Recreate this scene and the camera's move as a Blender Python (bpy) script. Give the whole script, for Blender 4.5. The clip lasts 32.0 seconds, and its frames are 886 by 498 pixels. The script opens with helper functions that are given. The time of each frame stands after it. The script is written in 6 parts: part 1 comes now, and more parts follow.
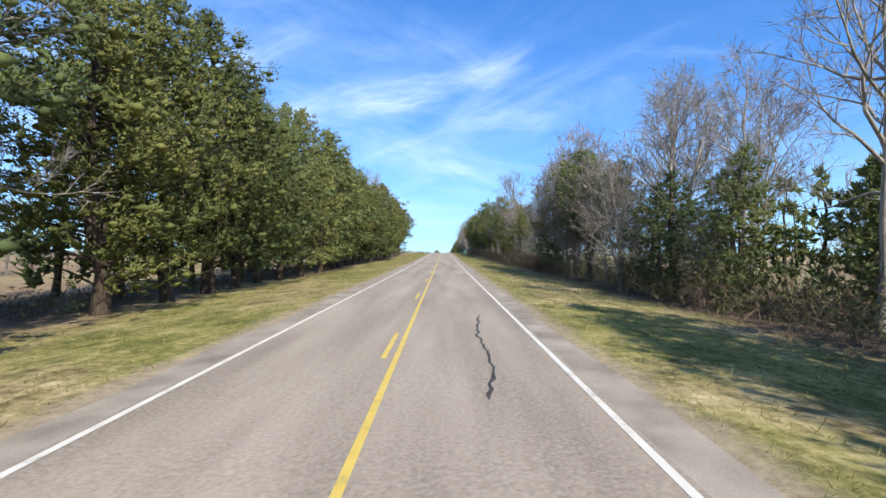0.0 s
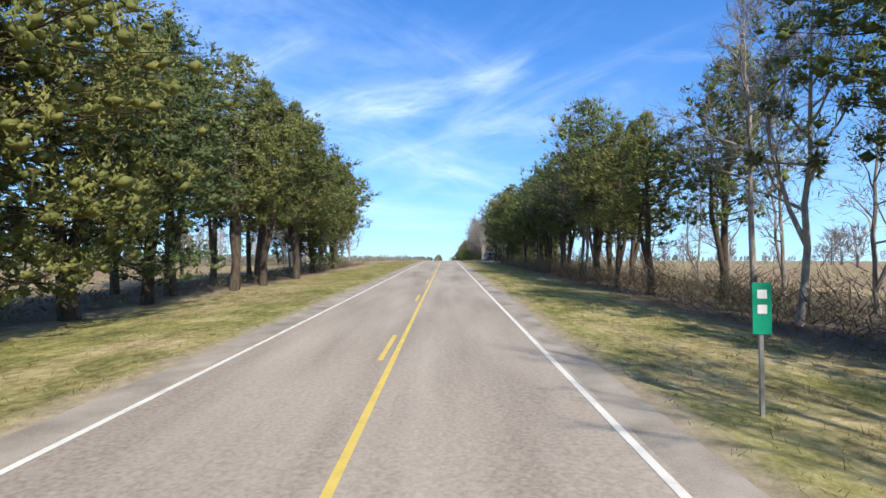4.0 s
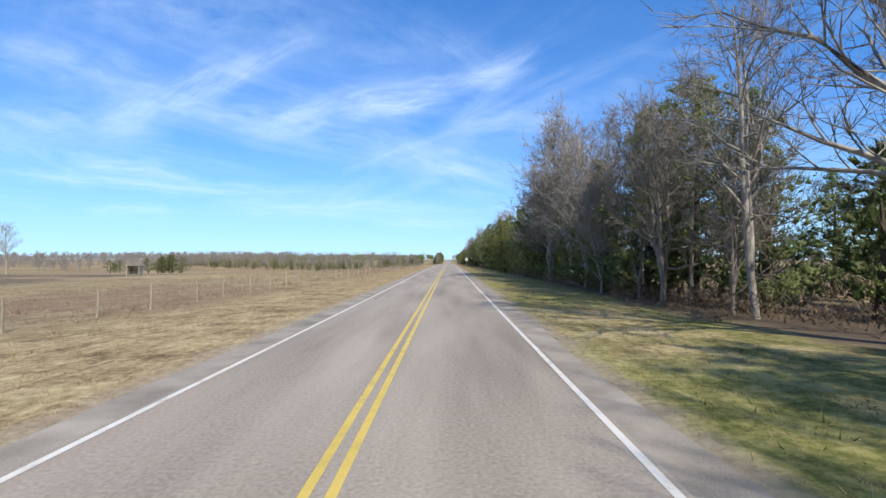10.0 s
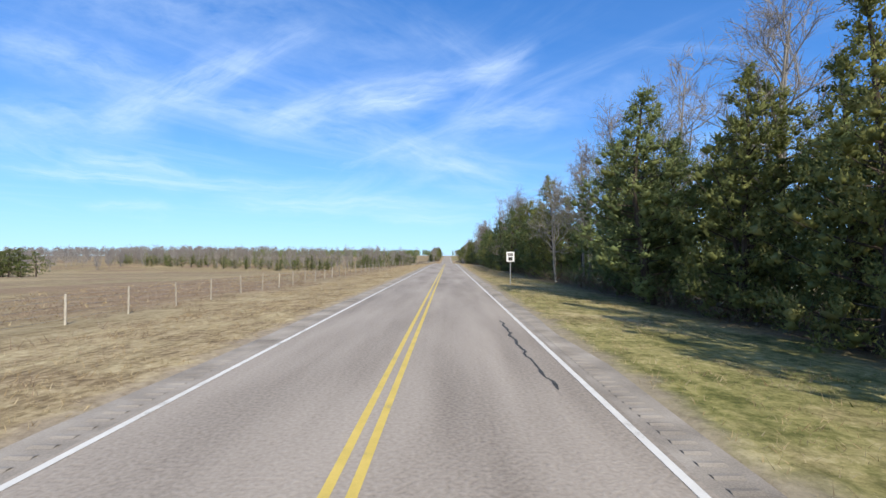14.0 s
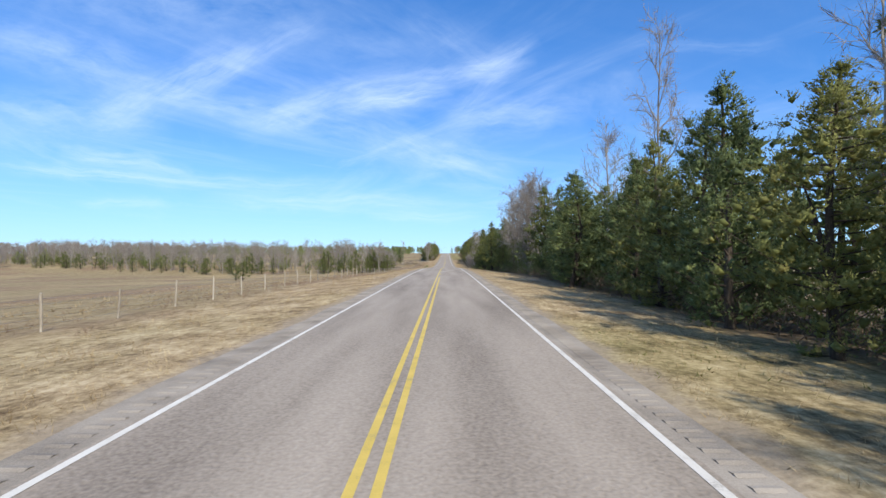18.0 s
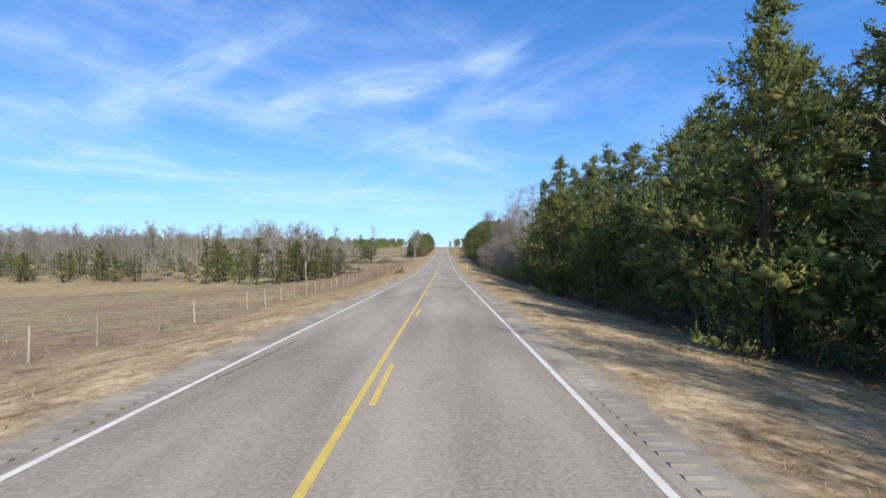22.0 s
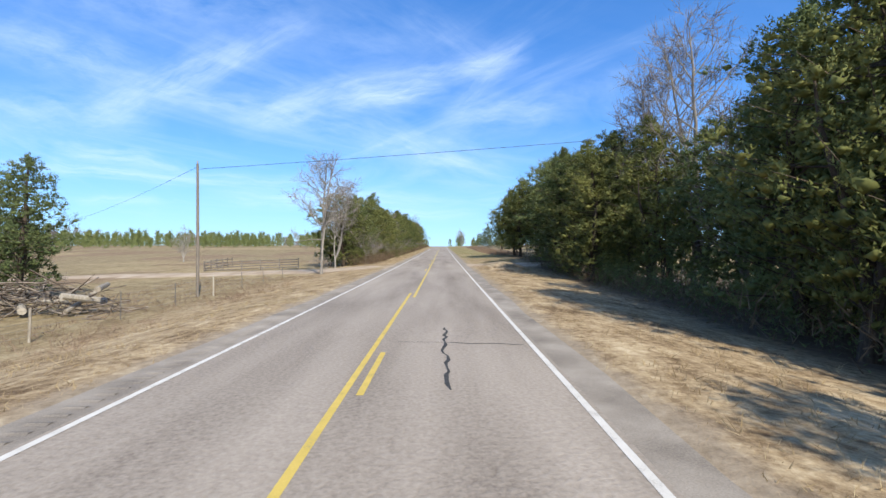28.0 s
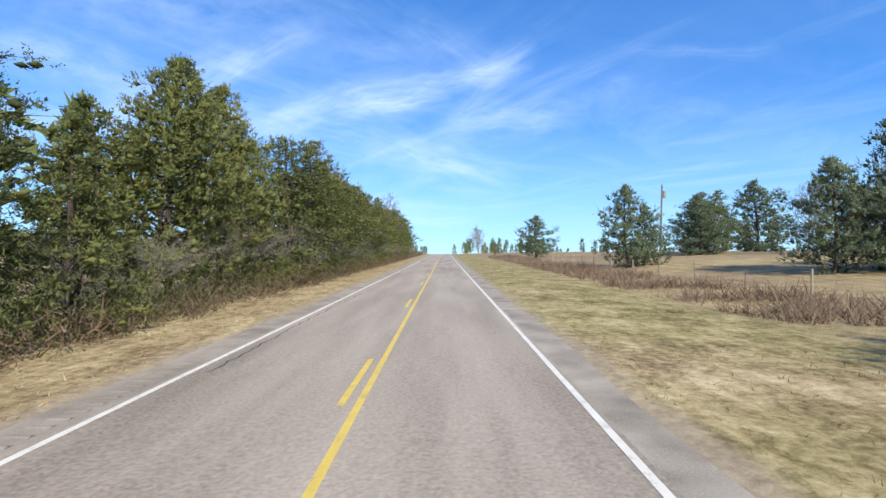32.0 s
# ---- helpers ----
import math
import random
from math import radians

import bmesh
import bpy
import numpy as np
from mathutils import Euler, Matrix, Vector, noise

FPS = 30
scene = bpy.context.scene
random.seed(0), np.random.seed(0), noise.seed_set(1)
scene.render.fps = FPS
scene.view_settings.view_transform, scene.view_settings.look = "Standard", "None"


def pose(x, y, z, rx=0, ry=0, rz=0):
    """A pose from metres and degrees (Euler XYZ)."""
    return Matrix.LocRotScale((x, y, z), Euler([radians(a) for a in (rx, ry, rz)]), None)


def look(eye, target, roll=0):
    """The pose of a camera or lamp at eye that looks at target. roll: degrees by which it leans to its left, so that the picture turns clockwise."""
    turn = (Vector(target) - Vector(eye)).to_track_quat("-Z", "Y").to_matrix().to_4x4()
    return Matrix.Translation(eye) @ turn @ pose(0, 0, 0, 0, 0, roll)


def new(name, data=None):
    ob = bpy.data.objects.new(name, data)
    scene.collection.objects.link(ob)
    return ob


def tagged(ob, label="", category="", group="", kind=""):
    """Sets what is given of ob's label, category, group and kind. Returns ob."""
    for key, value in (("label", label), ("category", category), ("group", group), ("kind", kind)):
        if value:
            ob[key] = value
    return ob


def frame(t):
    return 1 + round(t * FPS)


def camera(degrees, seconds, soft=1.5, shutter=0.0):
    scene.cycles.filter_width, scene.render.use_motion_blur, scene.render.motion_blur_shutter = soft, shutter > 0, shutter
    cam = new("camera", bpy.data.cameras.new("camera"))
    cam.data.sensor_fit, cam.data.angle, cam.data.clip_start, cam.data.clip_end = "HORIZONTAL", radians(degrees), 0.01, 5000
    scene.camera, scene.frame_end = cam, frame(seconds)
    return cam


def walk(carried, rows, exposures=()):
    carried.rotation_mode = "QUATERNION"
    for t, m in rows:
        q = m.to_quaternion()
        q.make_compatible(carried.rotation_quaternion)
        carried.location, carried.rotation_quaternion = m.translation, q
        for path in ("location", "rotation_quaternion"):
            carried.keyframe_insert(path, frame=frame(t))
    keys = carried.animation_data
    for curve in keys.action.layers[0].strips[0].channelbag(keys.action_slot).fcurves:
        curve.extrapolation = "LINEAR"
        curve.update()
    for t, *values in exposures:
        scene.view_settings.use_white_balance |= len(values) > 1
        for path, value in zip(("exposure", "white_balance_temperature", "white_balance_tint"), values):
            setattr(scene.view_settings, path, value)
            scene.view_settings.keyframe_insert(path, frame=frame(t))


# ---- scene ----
# Straight two-lane country road along +y, centre line at x = 0; the camera rides in the right lane.
SPEED = 24.4
EYE = 2.4

# road height along the way
ROAD_S = [-400, 0, 24, 49, 73, 98, 122, 146, 171, 195, 220, 244, 268, 317, 366, 415, 464, 488, 512, 537, 561, 586, 610,
          634, 659, 683, 708, 732, 756, 781, 830, 900, 980, 1040, 1120, 1300, 1700, 6000]
ROAD_Z = [-5.5, 0, .44, .87, 1.36, 1.91, 2.50, 3.12, 3.74, 4.28, 4.65, 4.76, 4.75, 4.84, 4.80, 4.62, 4.50, 4.41, 4.21,
          3.74, 3.01, 2.27, 1.65, 1.25, 1.14, 1.29, 1.51, 1.81, 2.14, 2.50, 3.3, 4.55, 5.9, 6.55, 6.4, 4.0, 2.0, 2.0]
_fine_s = np.arange(-420.0, 6000.0, 2.0)
_fine_z = np.convolve(np.pad(np.interp(_fine_s, ROAD_S, ROAD_Z), 7, mode="edge"), np.ones(15) / 15, mode="valid")


def road_z(s):
    return np.interp(s, _fine_s, _fine_z)


# ---- camera ----
cam = camera(87.0, 32.0, shutter=0.0)
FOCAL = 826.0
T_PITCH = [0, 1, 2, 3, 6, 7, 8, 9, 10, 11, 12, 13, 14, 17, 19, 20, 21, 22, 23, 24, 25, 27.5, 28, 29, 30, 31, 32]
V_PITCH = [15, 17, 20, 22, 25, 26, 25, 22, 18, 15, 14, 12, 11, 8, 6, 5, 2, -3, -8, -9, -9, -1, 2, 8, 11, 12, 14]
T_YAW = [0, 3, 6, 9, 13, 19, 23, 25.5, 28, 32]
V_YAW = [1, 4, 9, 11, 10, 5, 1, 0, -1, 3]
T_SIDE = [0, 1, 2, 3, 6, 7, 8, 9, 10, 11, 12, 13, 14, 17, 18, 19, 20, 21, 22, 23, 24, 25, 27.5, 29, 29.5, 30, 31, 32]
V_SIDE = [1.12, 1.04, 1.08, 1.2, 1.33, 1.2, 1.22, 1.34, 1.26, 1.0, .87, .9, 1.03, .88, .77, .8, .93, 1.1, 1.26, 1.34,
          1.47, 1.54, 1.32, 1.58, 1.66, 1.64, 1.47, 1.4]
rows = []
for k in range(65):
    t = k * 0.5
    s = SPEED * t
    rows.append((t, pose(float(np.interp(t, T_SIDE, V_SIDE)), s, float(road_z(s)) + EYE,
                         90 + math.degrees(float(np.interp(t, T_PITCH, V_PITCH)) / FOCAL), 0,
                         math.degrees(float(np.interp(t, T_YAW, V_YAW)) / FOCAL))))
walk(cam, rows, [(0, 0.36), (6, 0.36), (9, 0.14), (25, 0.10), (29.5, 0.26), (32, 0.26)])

# ---- light ----
SUN_EL, SUN_AZ = 39.0, 153.5   # azimuth clockwise from +y: behind and to the right
world = bpy.data.worlds.new("sky")
scene.world = world
world.use_nodes = True
wn, wl = world.node_tree.nodes, world.node_tree.links
wn.clear()
w_out = wn.new("ShaderNodeOutputWorld")
w_bg = wn.new("ShaderNodeBackground")
w_sky = wn.new("ShaderNodeTexSky")
w_sky.sky_type, w_sky.sun_disc = "NISHITA", False
w_sky.sun_elevation, w_sky.sun_rotation = radians(SUN_EL), radians(SUN_AZ)
w_sky.altitude, w_sky.air_density, w_sky.dust_density, w_sky.ozone_density = 900, 1.0, 0.0, 1.6
w_bg.inputs["Strength"].default_value = 0.136


def wnode(kind, **props):
    n = wn.new(kind)
    for key, value in props.items():
        n.inputs[key].default_value = value
    return n


def wmath(op, a, b=None, c=None):
    n = wn.new("ShaderNodeMath")
    n.operation = op
    for i, v in enumerate((a, b, c)):
        if v is None:
            continue
        if isinstance(v, (int, float)):
            n.inputs[i].default_value = v
        else:
            wl.new(v, n.inputs[i])
    return n.outputs[0]


# thin cirrus on a high flat layer
w_tc = wn.new("ShaderNodeTexCoord")
w_sep = wn.new("ShaderNodeSeparateXYZ")
wl.new(w_tc.outputs["Generated"], w_sep.inputs[0])
up = wmath("MAXIMUM", w_sep.outputs[2], 0.04)
cx, cy = wmath("DIVIDE", w_sep.outputs[0], up), wmath("DIVIDE", w_sep.outputs[1], up)
w_comb = wn.new("ShaderNodeCombineXYZ")
wl.new(cx, w_comb.inputs[0])
wl.new(cy, w_comb.inputs[1])


def cirrus(turn, stretch, scale, offset, lo, hi, warp):
    m = wn.new("ShaderNodeMapping")
    m.vector_type = "TEXTURE"
    m.inputs["Rotation"].default_value = (0, 0, radians(turn))
    m.inputs["Scale"].default_value = (stretch, 1, 1)
    m.inputs["Location"].default_value = (offset, offset * 0.7, 0)
    wl.new(w_comb.outputs[0], m.inputs[0])
    n = wnode("ShaderNodeTexNoise", Scale=scale, Detail=7.0, Roughness=0.62, Distortion=warp)
    wl.new(m.outputs[0], n.inputs["Vector"])
    r = wn.new("ShaderNodeMapRange")
    r.interpolation_type = "SMOOTHSTEP"
    r.inputs["From Min"].default_value, r.inputs["From Max"].default_value = lo, hi
    wl.new(n.outputs["Fac"], r.inputs["Value"])
    return r.outputs[0]


streak = wmath("MAXIMUM", cirrus(-62, 4.0, 0.9, 1.3, 0.47, 0.80, 0.6), cirrus(52, 3.5, 0.8, 4.4, 0.48, 0.80, 0.6))
streak = wmath("ADD", wmath("MULTIPLY", streak, 0.62), wmath("MULTIPLY", cirrus(20, 2.0, 0.35, 7.0, 0.32, 0.78, 0.3), 0.2))
fade = wn.new("ShaderNodeMapRange")
fade.inputs["From Min"].default_value, fade.inputs["From Max"].default_value = 0.03, 0.16
wl.new(w_sep.outputs[2], fade.inputs["Value"])


# single long streaks ahead, over the road: from, to (sideways and up, per metre ahead), width, strength
w_fwd = wmath("MAXIMUM", w_sep.outputs[1], 0.05)
w_flat = wn.new("ShaderNodeCombineXYZ")
wl.new(wmath("DIVIDE", w_sep.outputs[0], w_fwd), w_flat.inputs[0])
wl.new(wmath("DIVIDE", w_sep.outputs[2], w_fwd), w_flat.inputs[1])


def bent(vec, scale, amount):
    """The way to a point of the sky, pushed about by soft noise."""
    n = wnode("ShaderNodeTexNoise", Scale=scale, Detail=4.0, Roughness=0.55)
    wl.new(vec, n.inputs["Vector"])
    sub = wn.new("ShaderNodeVectorMath")
    sub.operation = "SUBTRACT"
    sub.inputs[1].default_value = (.5, .5, .5)
    wl.new(n.outputs["Color"], sub.inputs[0])
    mul = wn.new("ShaderNodeVectorMath")
    mul.operation = "MULTIPLY_ADD"
    mul.inputs[1].default_value = (amount, amount, 0)
    wl.new(sub.outputs[0], mul.inputs[0])
    wl.new(vec, mul.inputs[2])
    return mul.outputs[0]


w_bent = bent(bent(w_flat.outputs[0], 3.0, 0.07), 14.0, 0.022)


def streamer(x0, z0, x1, z1, width, strength):
    """One wisp: fibrous, thinning out towards its ends and edges."""
    half = math.hypot(x1 - x0, z1 - z0) / 2
    m = wn.new("ShaderNodeMapping")
    m.vector_type = "TEXTURE"
    m.inputs["Location"].default_value = ((x0 + x1) / 2, (z0 + z1) / 2, 0)
    m.inputs["Rotation"].default_value = (0, 0, math.atan2(z1 - z0, x1 - x0))
    m.inputs["Scale"].default_value = (half, width, 1)
    wl.new(w_bent, m.inputs[0])
    sep = wn.new("ShaderNodeSeparateXYZ")
    wl.new(m.outputs[0], sep.inputs[0])
    fibre = wnode("ShaderNodeTexNoise", Scale=1.0, Detail=5.0, Roughness=0.62)
    fibre.noise_dimensions = "2D"
    squash = wn.new("ShaderNodeMapping")
    squash.inputs["Scale"].default_value = (half * 9, 1.6, 1)
    squash.inputs["Location"].default_value = (x0 * 31, z1 * 17, 0)
    wl.new(m.outputs[0], squash.inputs[0])
    wl.new(squash.outputs[0], fibre.inputs["Vector"])
    ends = wmath("MAXIMUM", wmath("SUBTRACT", 1.0, wmath("POWER", wmath("ABSOLUTE", sep.outputs[0]), 2.4)), 0.0)
    edge = wmath("EXPONENT", wmath("MULTIPLY", wmath("MULTIPLY", sep.outputs[1], sep.outputs[1]), -1.0))
    body = wmath("MULTIPLY", wmath("MULTIPLY", ends, edge), strength)
    thread = wmath("MAXIMUM", wmath("MULTIPLY_ADD", fibre.outputs["Fac"], 1.9, -0.25), 0.0)
    return wmath("MULTIPLY", body, thread)


wisps = None
for line in ((-.46, .27, -.08, .37, .034, .30), (-.20, .345, .20, .405, .026, .30), (-.24, .305, .02, .345, .020, .38), (.04, .375, .20, .46, .026, .22),
             (-.62, .345, -.38, .305, .028, .24), (-.48, .322, -.08, .225, .036, .26), (-.18, .262, .16, .155, .040, .32), (-.78, .28, -.40, .44, .038, .34),
             (-1.0, .210, -.56, .146, .013, .36), (-.85, .224, -.54, .176, .016, .34), (-.70, .158, -.16, .150, .016, .26), (-.54, .117, .06, .108, .018, .30),
             (-.18, .083, .08, .078, .011, .26), (-.03, .276, .32, .310, .042, .28), (.01, .275, .17, .44, .020, .16), (-.54, .35, -.26, .51, .030, .20),
             (-1.05, .32, -.58, .275, .040, .26), (-1.05, .48, -.58, .36, .060, .26), (-1.0, .57, -.20, .50, .080, .20), (.36, .435, .74, .450, .014, .12),
             (-.10, .53, .14, .38, .050, .14), (-.78, .108, -.58, .106, .009, .22), (-.36, .46, -.02, .42, .060, .12)):
    one = streamer(*line)
    wisps = one if wisps is None else wmath("ADD", wisps, one)
ahead = wn.new("ShaderNodeMapRange")
ahead.interpolation_type = "SMOOTHSTEP"
ahead.inputs["From Min"].default_value, ahead.inputs["From Max"].default_value = 0.35, 0.62
wl.new(w_sep.outputs[1], ahead.inputs["Value"])
behind = wmath("MULTIPLY", wmath("MULTIPLY", streak, fade.outputs[0]), wmath("MULTIPLY_ADD", ahead.outputs[0], -0.55, 1.0))
cover = wmath("MINIMUM", wmath("ADD", behind, wmath("MULTIPLY", wisps, ahead.outputs[0])), 0.9)
w_mix = wn.new("ShaderNodeMix")
w_mix.data_type = "RGBA"
wl.new(cover, w_mix.inputs["Factor"])
w_gam = wnode("ShaderNodeGamma", Gamma=0.72)
wl.new(w_sky.outputs[0], w_gam.inputs["Color"])
w_tint = wn.new("ShaderNodeMix")
w_tint.data_type, w_tint.blend_type = "RGBA", "MULTIPLY"
w_front = wn.new("ShaderNodeMapRange")
w_front.interpolation_type = "SMOOTHSTEP"
for key, value in (("From Min", -0.5), ("From Max", 0.45), ("To Min", 0.25), ("To Max", 1.0)):
    w_front.inputs[key].default_value = value
wl.new(w_sep.outputs[1], w_front.inputs["Value"])
wl.new(w_front.outputs[0], w_tint.inputs["Factor"])
wl.new(w_gam.outputs[0], w_tint.inputs[6])
w_tint.inputs[7].default_value = (0.63, 0.98, 1.55, 1)
w_sat = wnode("ShaderNodeHueSaturation", Saturation=1.12, Value=1.35)
wl.new(w_tint.outputs[2], w_sat.inputs["Color"])
w_haze = wn.new("ShaderNodeMapRange")
w_haze.interpolation_type = "SMOOTHSTEP"
for key, value in (("From Min", 0.28), ("From Max", -0.02), ("To Min", 0.0), ("To Max", 0.55)):
    w_haze.inputs[key].default_value = value
wl.new(w_sep.outputs[2], w_haze.inputs["Value"])
w_pale = wn.new("ShaderNodeMix")
w_pale.data_type = "RGBA"
wl.new(w_haze.outputs[0], w_pale.inputs["Factor"])
wl.new(w_sat.outputs[0], w_pale.inputs[6])
w_pale.inputs[7].default_value = (3.7, 5.9, 8.1, 1)
wl.new(w_pale.outputs[2], w_mix.inputs[6])
w_mix.inputs[7].default_value = (6.1, 7.4, 9.2, 1)
wl.new(w_mix.outputs[2], w_bg.inputs["Color"])
wl.new(w_bg.outputs[0], w_out.inputs[0])

sun = new("sun", bpy.data.lights.new("sun", "SUN"))
sun.data.energy, sun.data.angle, sun.data.color = 5.0, radians(0.53), (1.0, 0.925, 0.79)
_az, _el = radians(SUN_AZ), radians(SUN_EL)
sun_dir = Vector((math.sin(_az) * math.cos(_el), math.cos(_az) * math.cos(_el), math.sin(_el)))
sun.matrix_world = look(sun_dir * 100, (0, 0, 0))

# ---- materials ----


def material(name, ramp, scale=4.0, rough=0.9, bump=0.3, detail=6.0, fine=None, per_object=0.0, per_island=0.0,
             metal=0.0, spec=0.3, coords="Object", stretch=(1, 1, 1), bump_distance=0.02, grain=0.45, even=False):
    """Colour from two scales of noise through a ramp of (position, rgb)."""
    mat = bpy.data.materials.new(name)
    mat.use_nodes = True
    n, l = mat.node_tree.nodes, mat.node_tree.links
    bsdf = n["Principled BSDF"]
    bsdf.inputs["Roughness"].default_value = rough
    bsdf.inputs["Metallic"].default_value = metal
    bsdf.inputs["Specular IOR Level"].default_value = spec
    tc = n.new("ShaderNodeTexCoord")
    mp = n.new("ShaderNodeMapping")
    mp.inputs["Scale"].default_value = stretch
    l.new(tc.outputs[coords], mp.inputs[0])
    a = n.new("ShaderNodeTexNoise")
    a.inputs["Scale"].default_value, a.inputs["Detail"].default_value = scale, detail
    b = n.new("ShaderNodeTexNoise")
    b.inputs["Scale"].default_value, b.inputs["Detail"].default_value = fine or scale * 9, 4
    l.new(mp.outputs[0], a.inputs["Vector"])
    l.new(tc.outputs[coords] if even else mp.outputs[0], b.inputs["Vector"])
    mix = n.new("ShaderNodeMath")
    mix.operation = "MULTIPLY_ADD"
    l.new(b.outputs["Fac"], mix.inputs[0])
    mix.inputs[1].default_value = grain
    add = n.new("ShaderNodeMath")
    add.operation = "MULTIPLY_ADD"
    l.new(a.outputs["Fac"], add.inputs[0])
    add.inputs[1].default_value, add.inputs[2].default_value = 0.9, 0.055 - grain / 2
    l.new(add.outputs[0], mix.inputs[2])
    val = mix.outputs[0]
    for amount, source in ((per_object, "object"), (per_island, "island")):
        if amount:
            if source == "object":
                o = n.new("ShaderNodeObjectInfo").outputs["Random"]
            else:
                o = n.new("ShaderNodeNewGeometry").outputs["Random Per Island"]
            m = n.new("ShaderNodeMath")
            m.operation = "MULTIPLY_ADD"
            l.new(o, m.inputs[0])
            m.inputs[1].default_value = amount
            sub = n.new("ShaderNodeMath")
            sub.operation = "SUBTRACT"
            l.new(val, sub.inputs[0])
            sub.inputs[1].default_value = amount / 2
            l.new(sub.outputs[0], m.inputs[2])
            val = m.outputs[0]
    cr = n.new("ShaderNodeValToRGB")
    while len(cr.color_ramp.elements) < len(ramp):
        cr.color_ramp.elements.new(0.5)
    for e, (p, c) in zip(cr.color_ramp.elements, ramp):
        e.position, e.color = p, (*c, 1)
    l.new(val, cr.inputs[0])
    l.new(cr.outputs[0], bsdf.inputs["Base Color"])
    if bump:
        bp = n.new("ShaderNodeBump")
        bp.inputs["Strength"].default_value, bp.inputs["Distance"].default_value = bump, bump_distance
        l.new(val, bp.inputs["Height"])
        l.new(bp.outputs[0], bsdf.inputs["Normal"])
    return mat


def leafy(mat, amount=0.25):
    """Let some light through thin leaves."""
    n, l = mat.node_tree.nodes, mat.node_tree.links
    bsdf, out = n["Principled BSDF"], n["Material Output"]
    tr = n.new("ShaderNodeBsdfTranslucent")
    mx = n.new("ShaderNodeMixShader")
    mx.inputs[0].default_value = amount
    l.new(bsdf.inputs["Base Color"].links[0].from_socket, tr.inputs["Color"])
    l.new(bsdf.outputs[0], mx.inputs[1])
    l.new(tr.outputs[0], mx.inputs[2])
    l.new(mx.outputs[0], out.inputs["Surface"])
    return mat


M_ASPHALT = material("asphalt", [(0.2, (.192, .160, .130)), (0.5, (.326, .279, .230)), (0.8, (.43, .372, .312))], 0.8, 0.85, 0.9,
                     fine=16, coords="Object", stretch=(1, .12, 1), grain=.7, even=True)
M_ASPHALT_EDGE = material("shoulder_asphalt", [(0.25, (.17, .147, .122)), (0.5, (.30, .262, .218)), (0.75, (.42, .372, .315))], 0.9, 0.9, 0.6,
                          fine=45)
M_WHITE = material("white_line", [(0.22, (.36, .335, .295)), (0.42, (.64, .615, .565)), (0.8, (.75, .725, .675))], 3, 0.7, 0.1, fine=40)
M_YELLOW = material("yellow_line", [(0.22, (.34, .28, .15)), (0.40, (.58, .43, .10)), (0.8, (.70, .52, .13))], 3, 0.7, 0.1, fine=40)
M_TAR = material("tar_crack", [(0.3, (.03, .03, .03)), (0.7, (.08, .078, .075))], 5, 0.8, 0.2)
M_DIRT = material("dirt", [(0.25, (.30, .22, .14)), (0.5, (.45, .35, .25)), (0.75, (.55, .46, .35))], 0.6, 0.95, 0.5, fine=14)
M_GRAVEL = material("gravel", [(0.25, (.22, .20, .18)), (0.5, (.38, .35, .31)), (0.75, (.5, .47, .43))], 2, 0.95, 0.6, fine=25)
M_BARK = material("cedar_bark", [(0.25, (.035, .027, .021)), (0.5, (.075, .058, .045)), (0.8, (.14, .112, .09))], 3, 0.95, 0.6,
                  stretch=(6, 6, 1), per_object=.15)
M_BARE = material("pale_bark", [(0.25, (.13, .115, .10)), (0.5, (.245, .222, .198)), (0.8, (.46, .43, .39))], 2.5, 0.9, 0.5,
                  stretch=(4, 4, 1), per_object=.3)
M_BRUSHWOOD = material("dead_brushwood", [(0.25, (.09, .07, .055)), (0.5, (.19, .155, .125)), (0.8, (.36, .31, .26))], 2.5, 0.9, 0.4, per_island=.5)
M_TWIG = material("twig", [(0.2, (.14, .118, .105)), (0.55, (.265, .235, .215)), (0.9, (.41, .375, .35))], 2, 0.9, 0.0, per_object=.3, per_island=.3)
M_CEDAR = leafy(material("cedar_foliage", [(0.1, (.052, .070, .030)), (0.4, (.135, .160, .054)), (0.65, (.23, .24, .075)),
                                           (0.95, (.28, .25, .09))], 0.55, 0.8, 0.0, fine=3, per_object=.35, per_island=.12), .3)
M_PINE = leafy(material("dark_foliage", [(0.1, (.050, .076, .036)), (0.45, (.148, .192, .076)), (0.9, (.29, .31, .11))],
                        0.55, 0.8, 0.0, fine=3, per_object=.3, per_island=.12), .3)
M_JUNIPER = leafy(material("grey_green_foliage", [(0.1, (.062, .088, .060)), (0.5, (.150, .195, .118)), (0.9, (.25, .29, .16))],
                           0.55, 0.8, 0.0, fine=3, per_object=.25, per_island=.12), .3)
M_BRUSH = leafy(material("brush", [(0.1, (.07, .045, .03)), (0.5, (.16, .115, .075)), (0.9, (.28, .22, .15))],
                         0.3, 0.9, 0.0, fine=3, per_island=.4), .2)
M_FARWOOD = material("far_wood", [(0.2, (.15, .135, .13)), (0.5, (.235, .215, .205)), (0.85, (.33, .305, .29))], 0.05, 0.95, 0.0, fine=.5, per_island=.25)
# wood of the poles; on the right drive's rails its darkness stands for shade
M_POLE = material("pole_wood_and_shaded_rails", [(0.2, (.12, .10, .085)), (0.5, (.2, .175, .15)), (0.85, (.3, .27, .24))], 3, 0.9, 0.3, stretch=(5, 5, 1))
M_POST = material("weathered_post", [(0.2, (.20, .172, .138)), (0.5, (.36, .32, .265)), (0.85, (.54, .50, .43))], 3, 0.9, 0.4,
                  stretch=(5, 5, 1), per_object=.4)
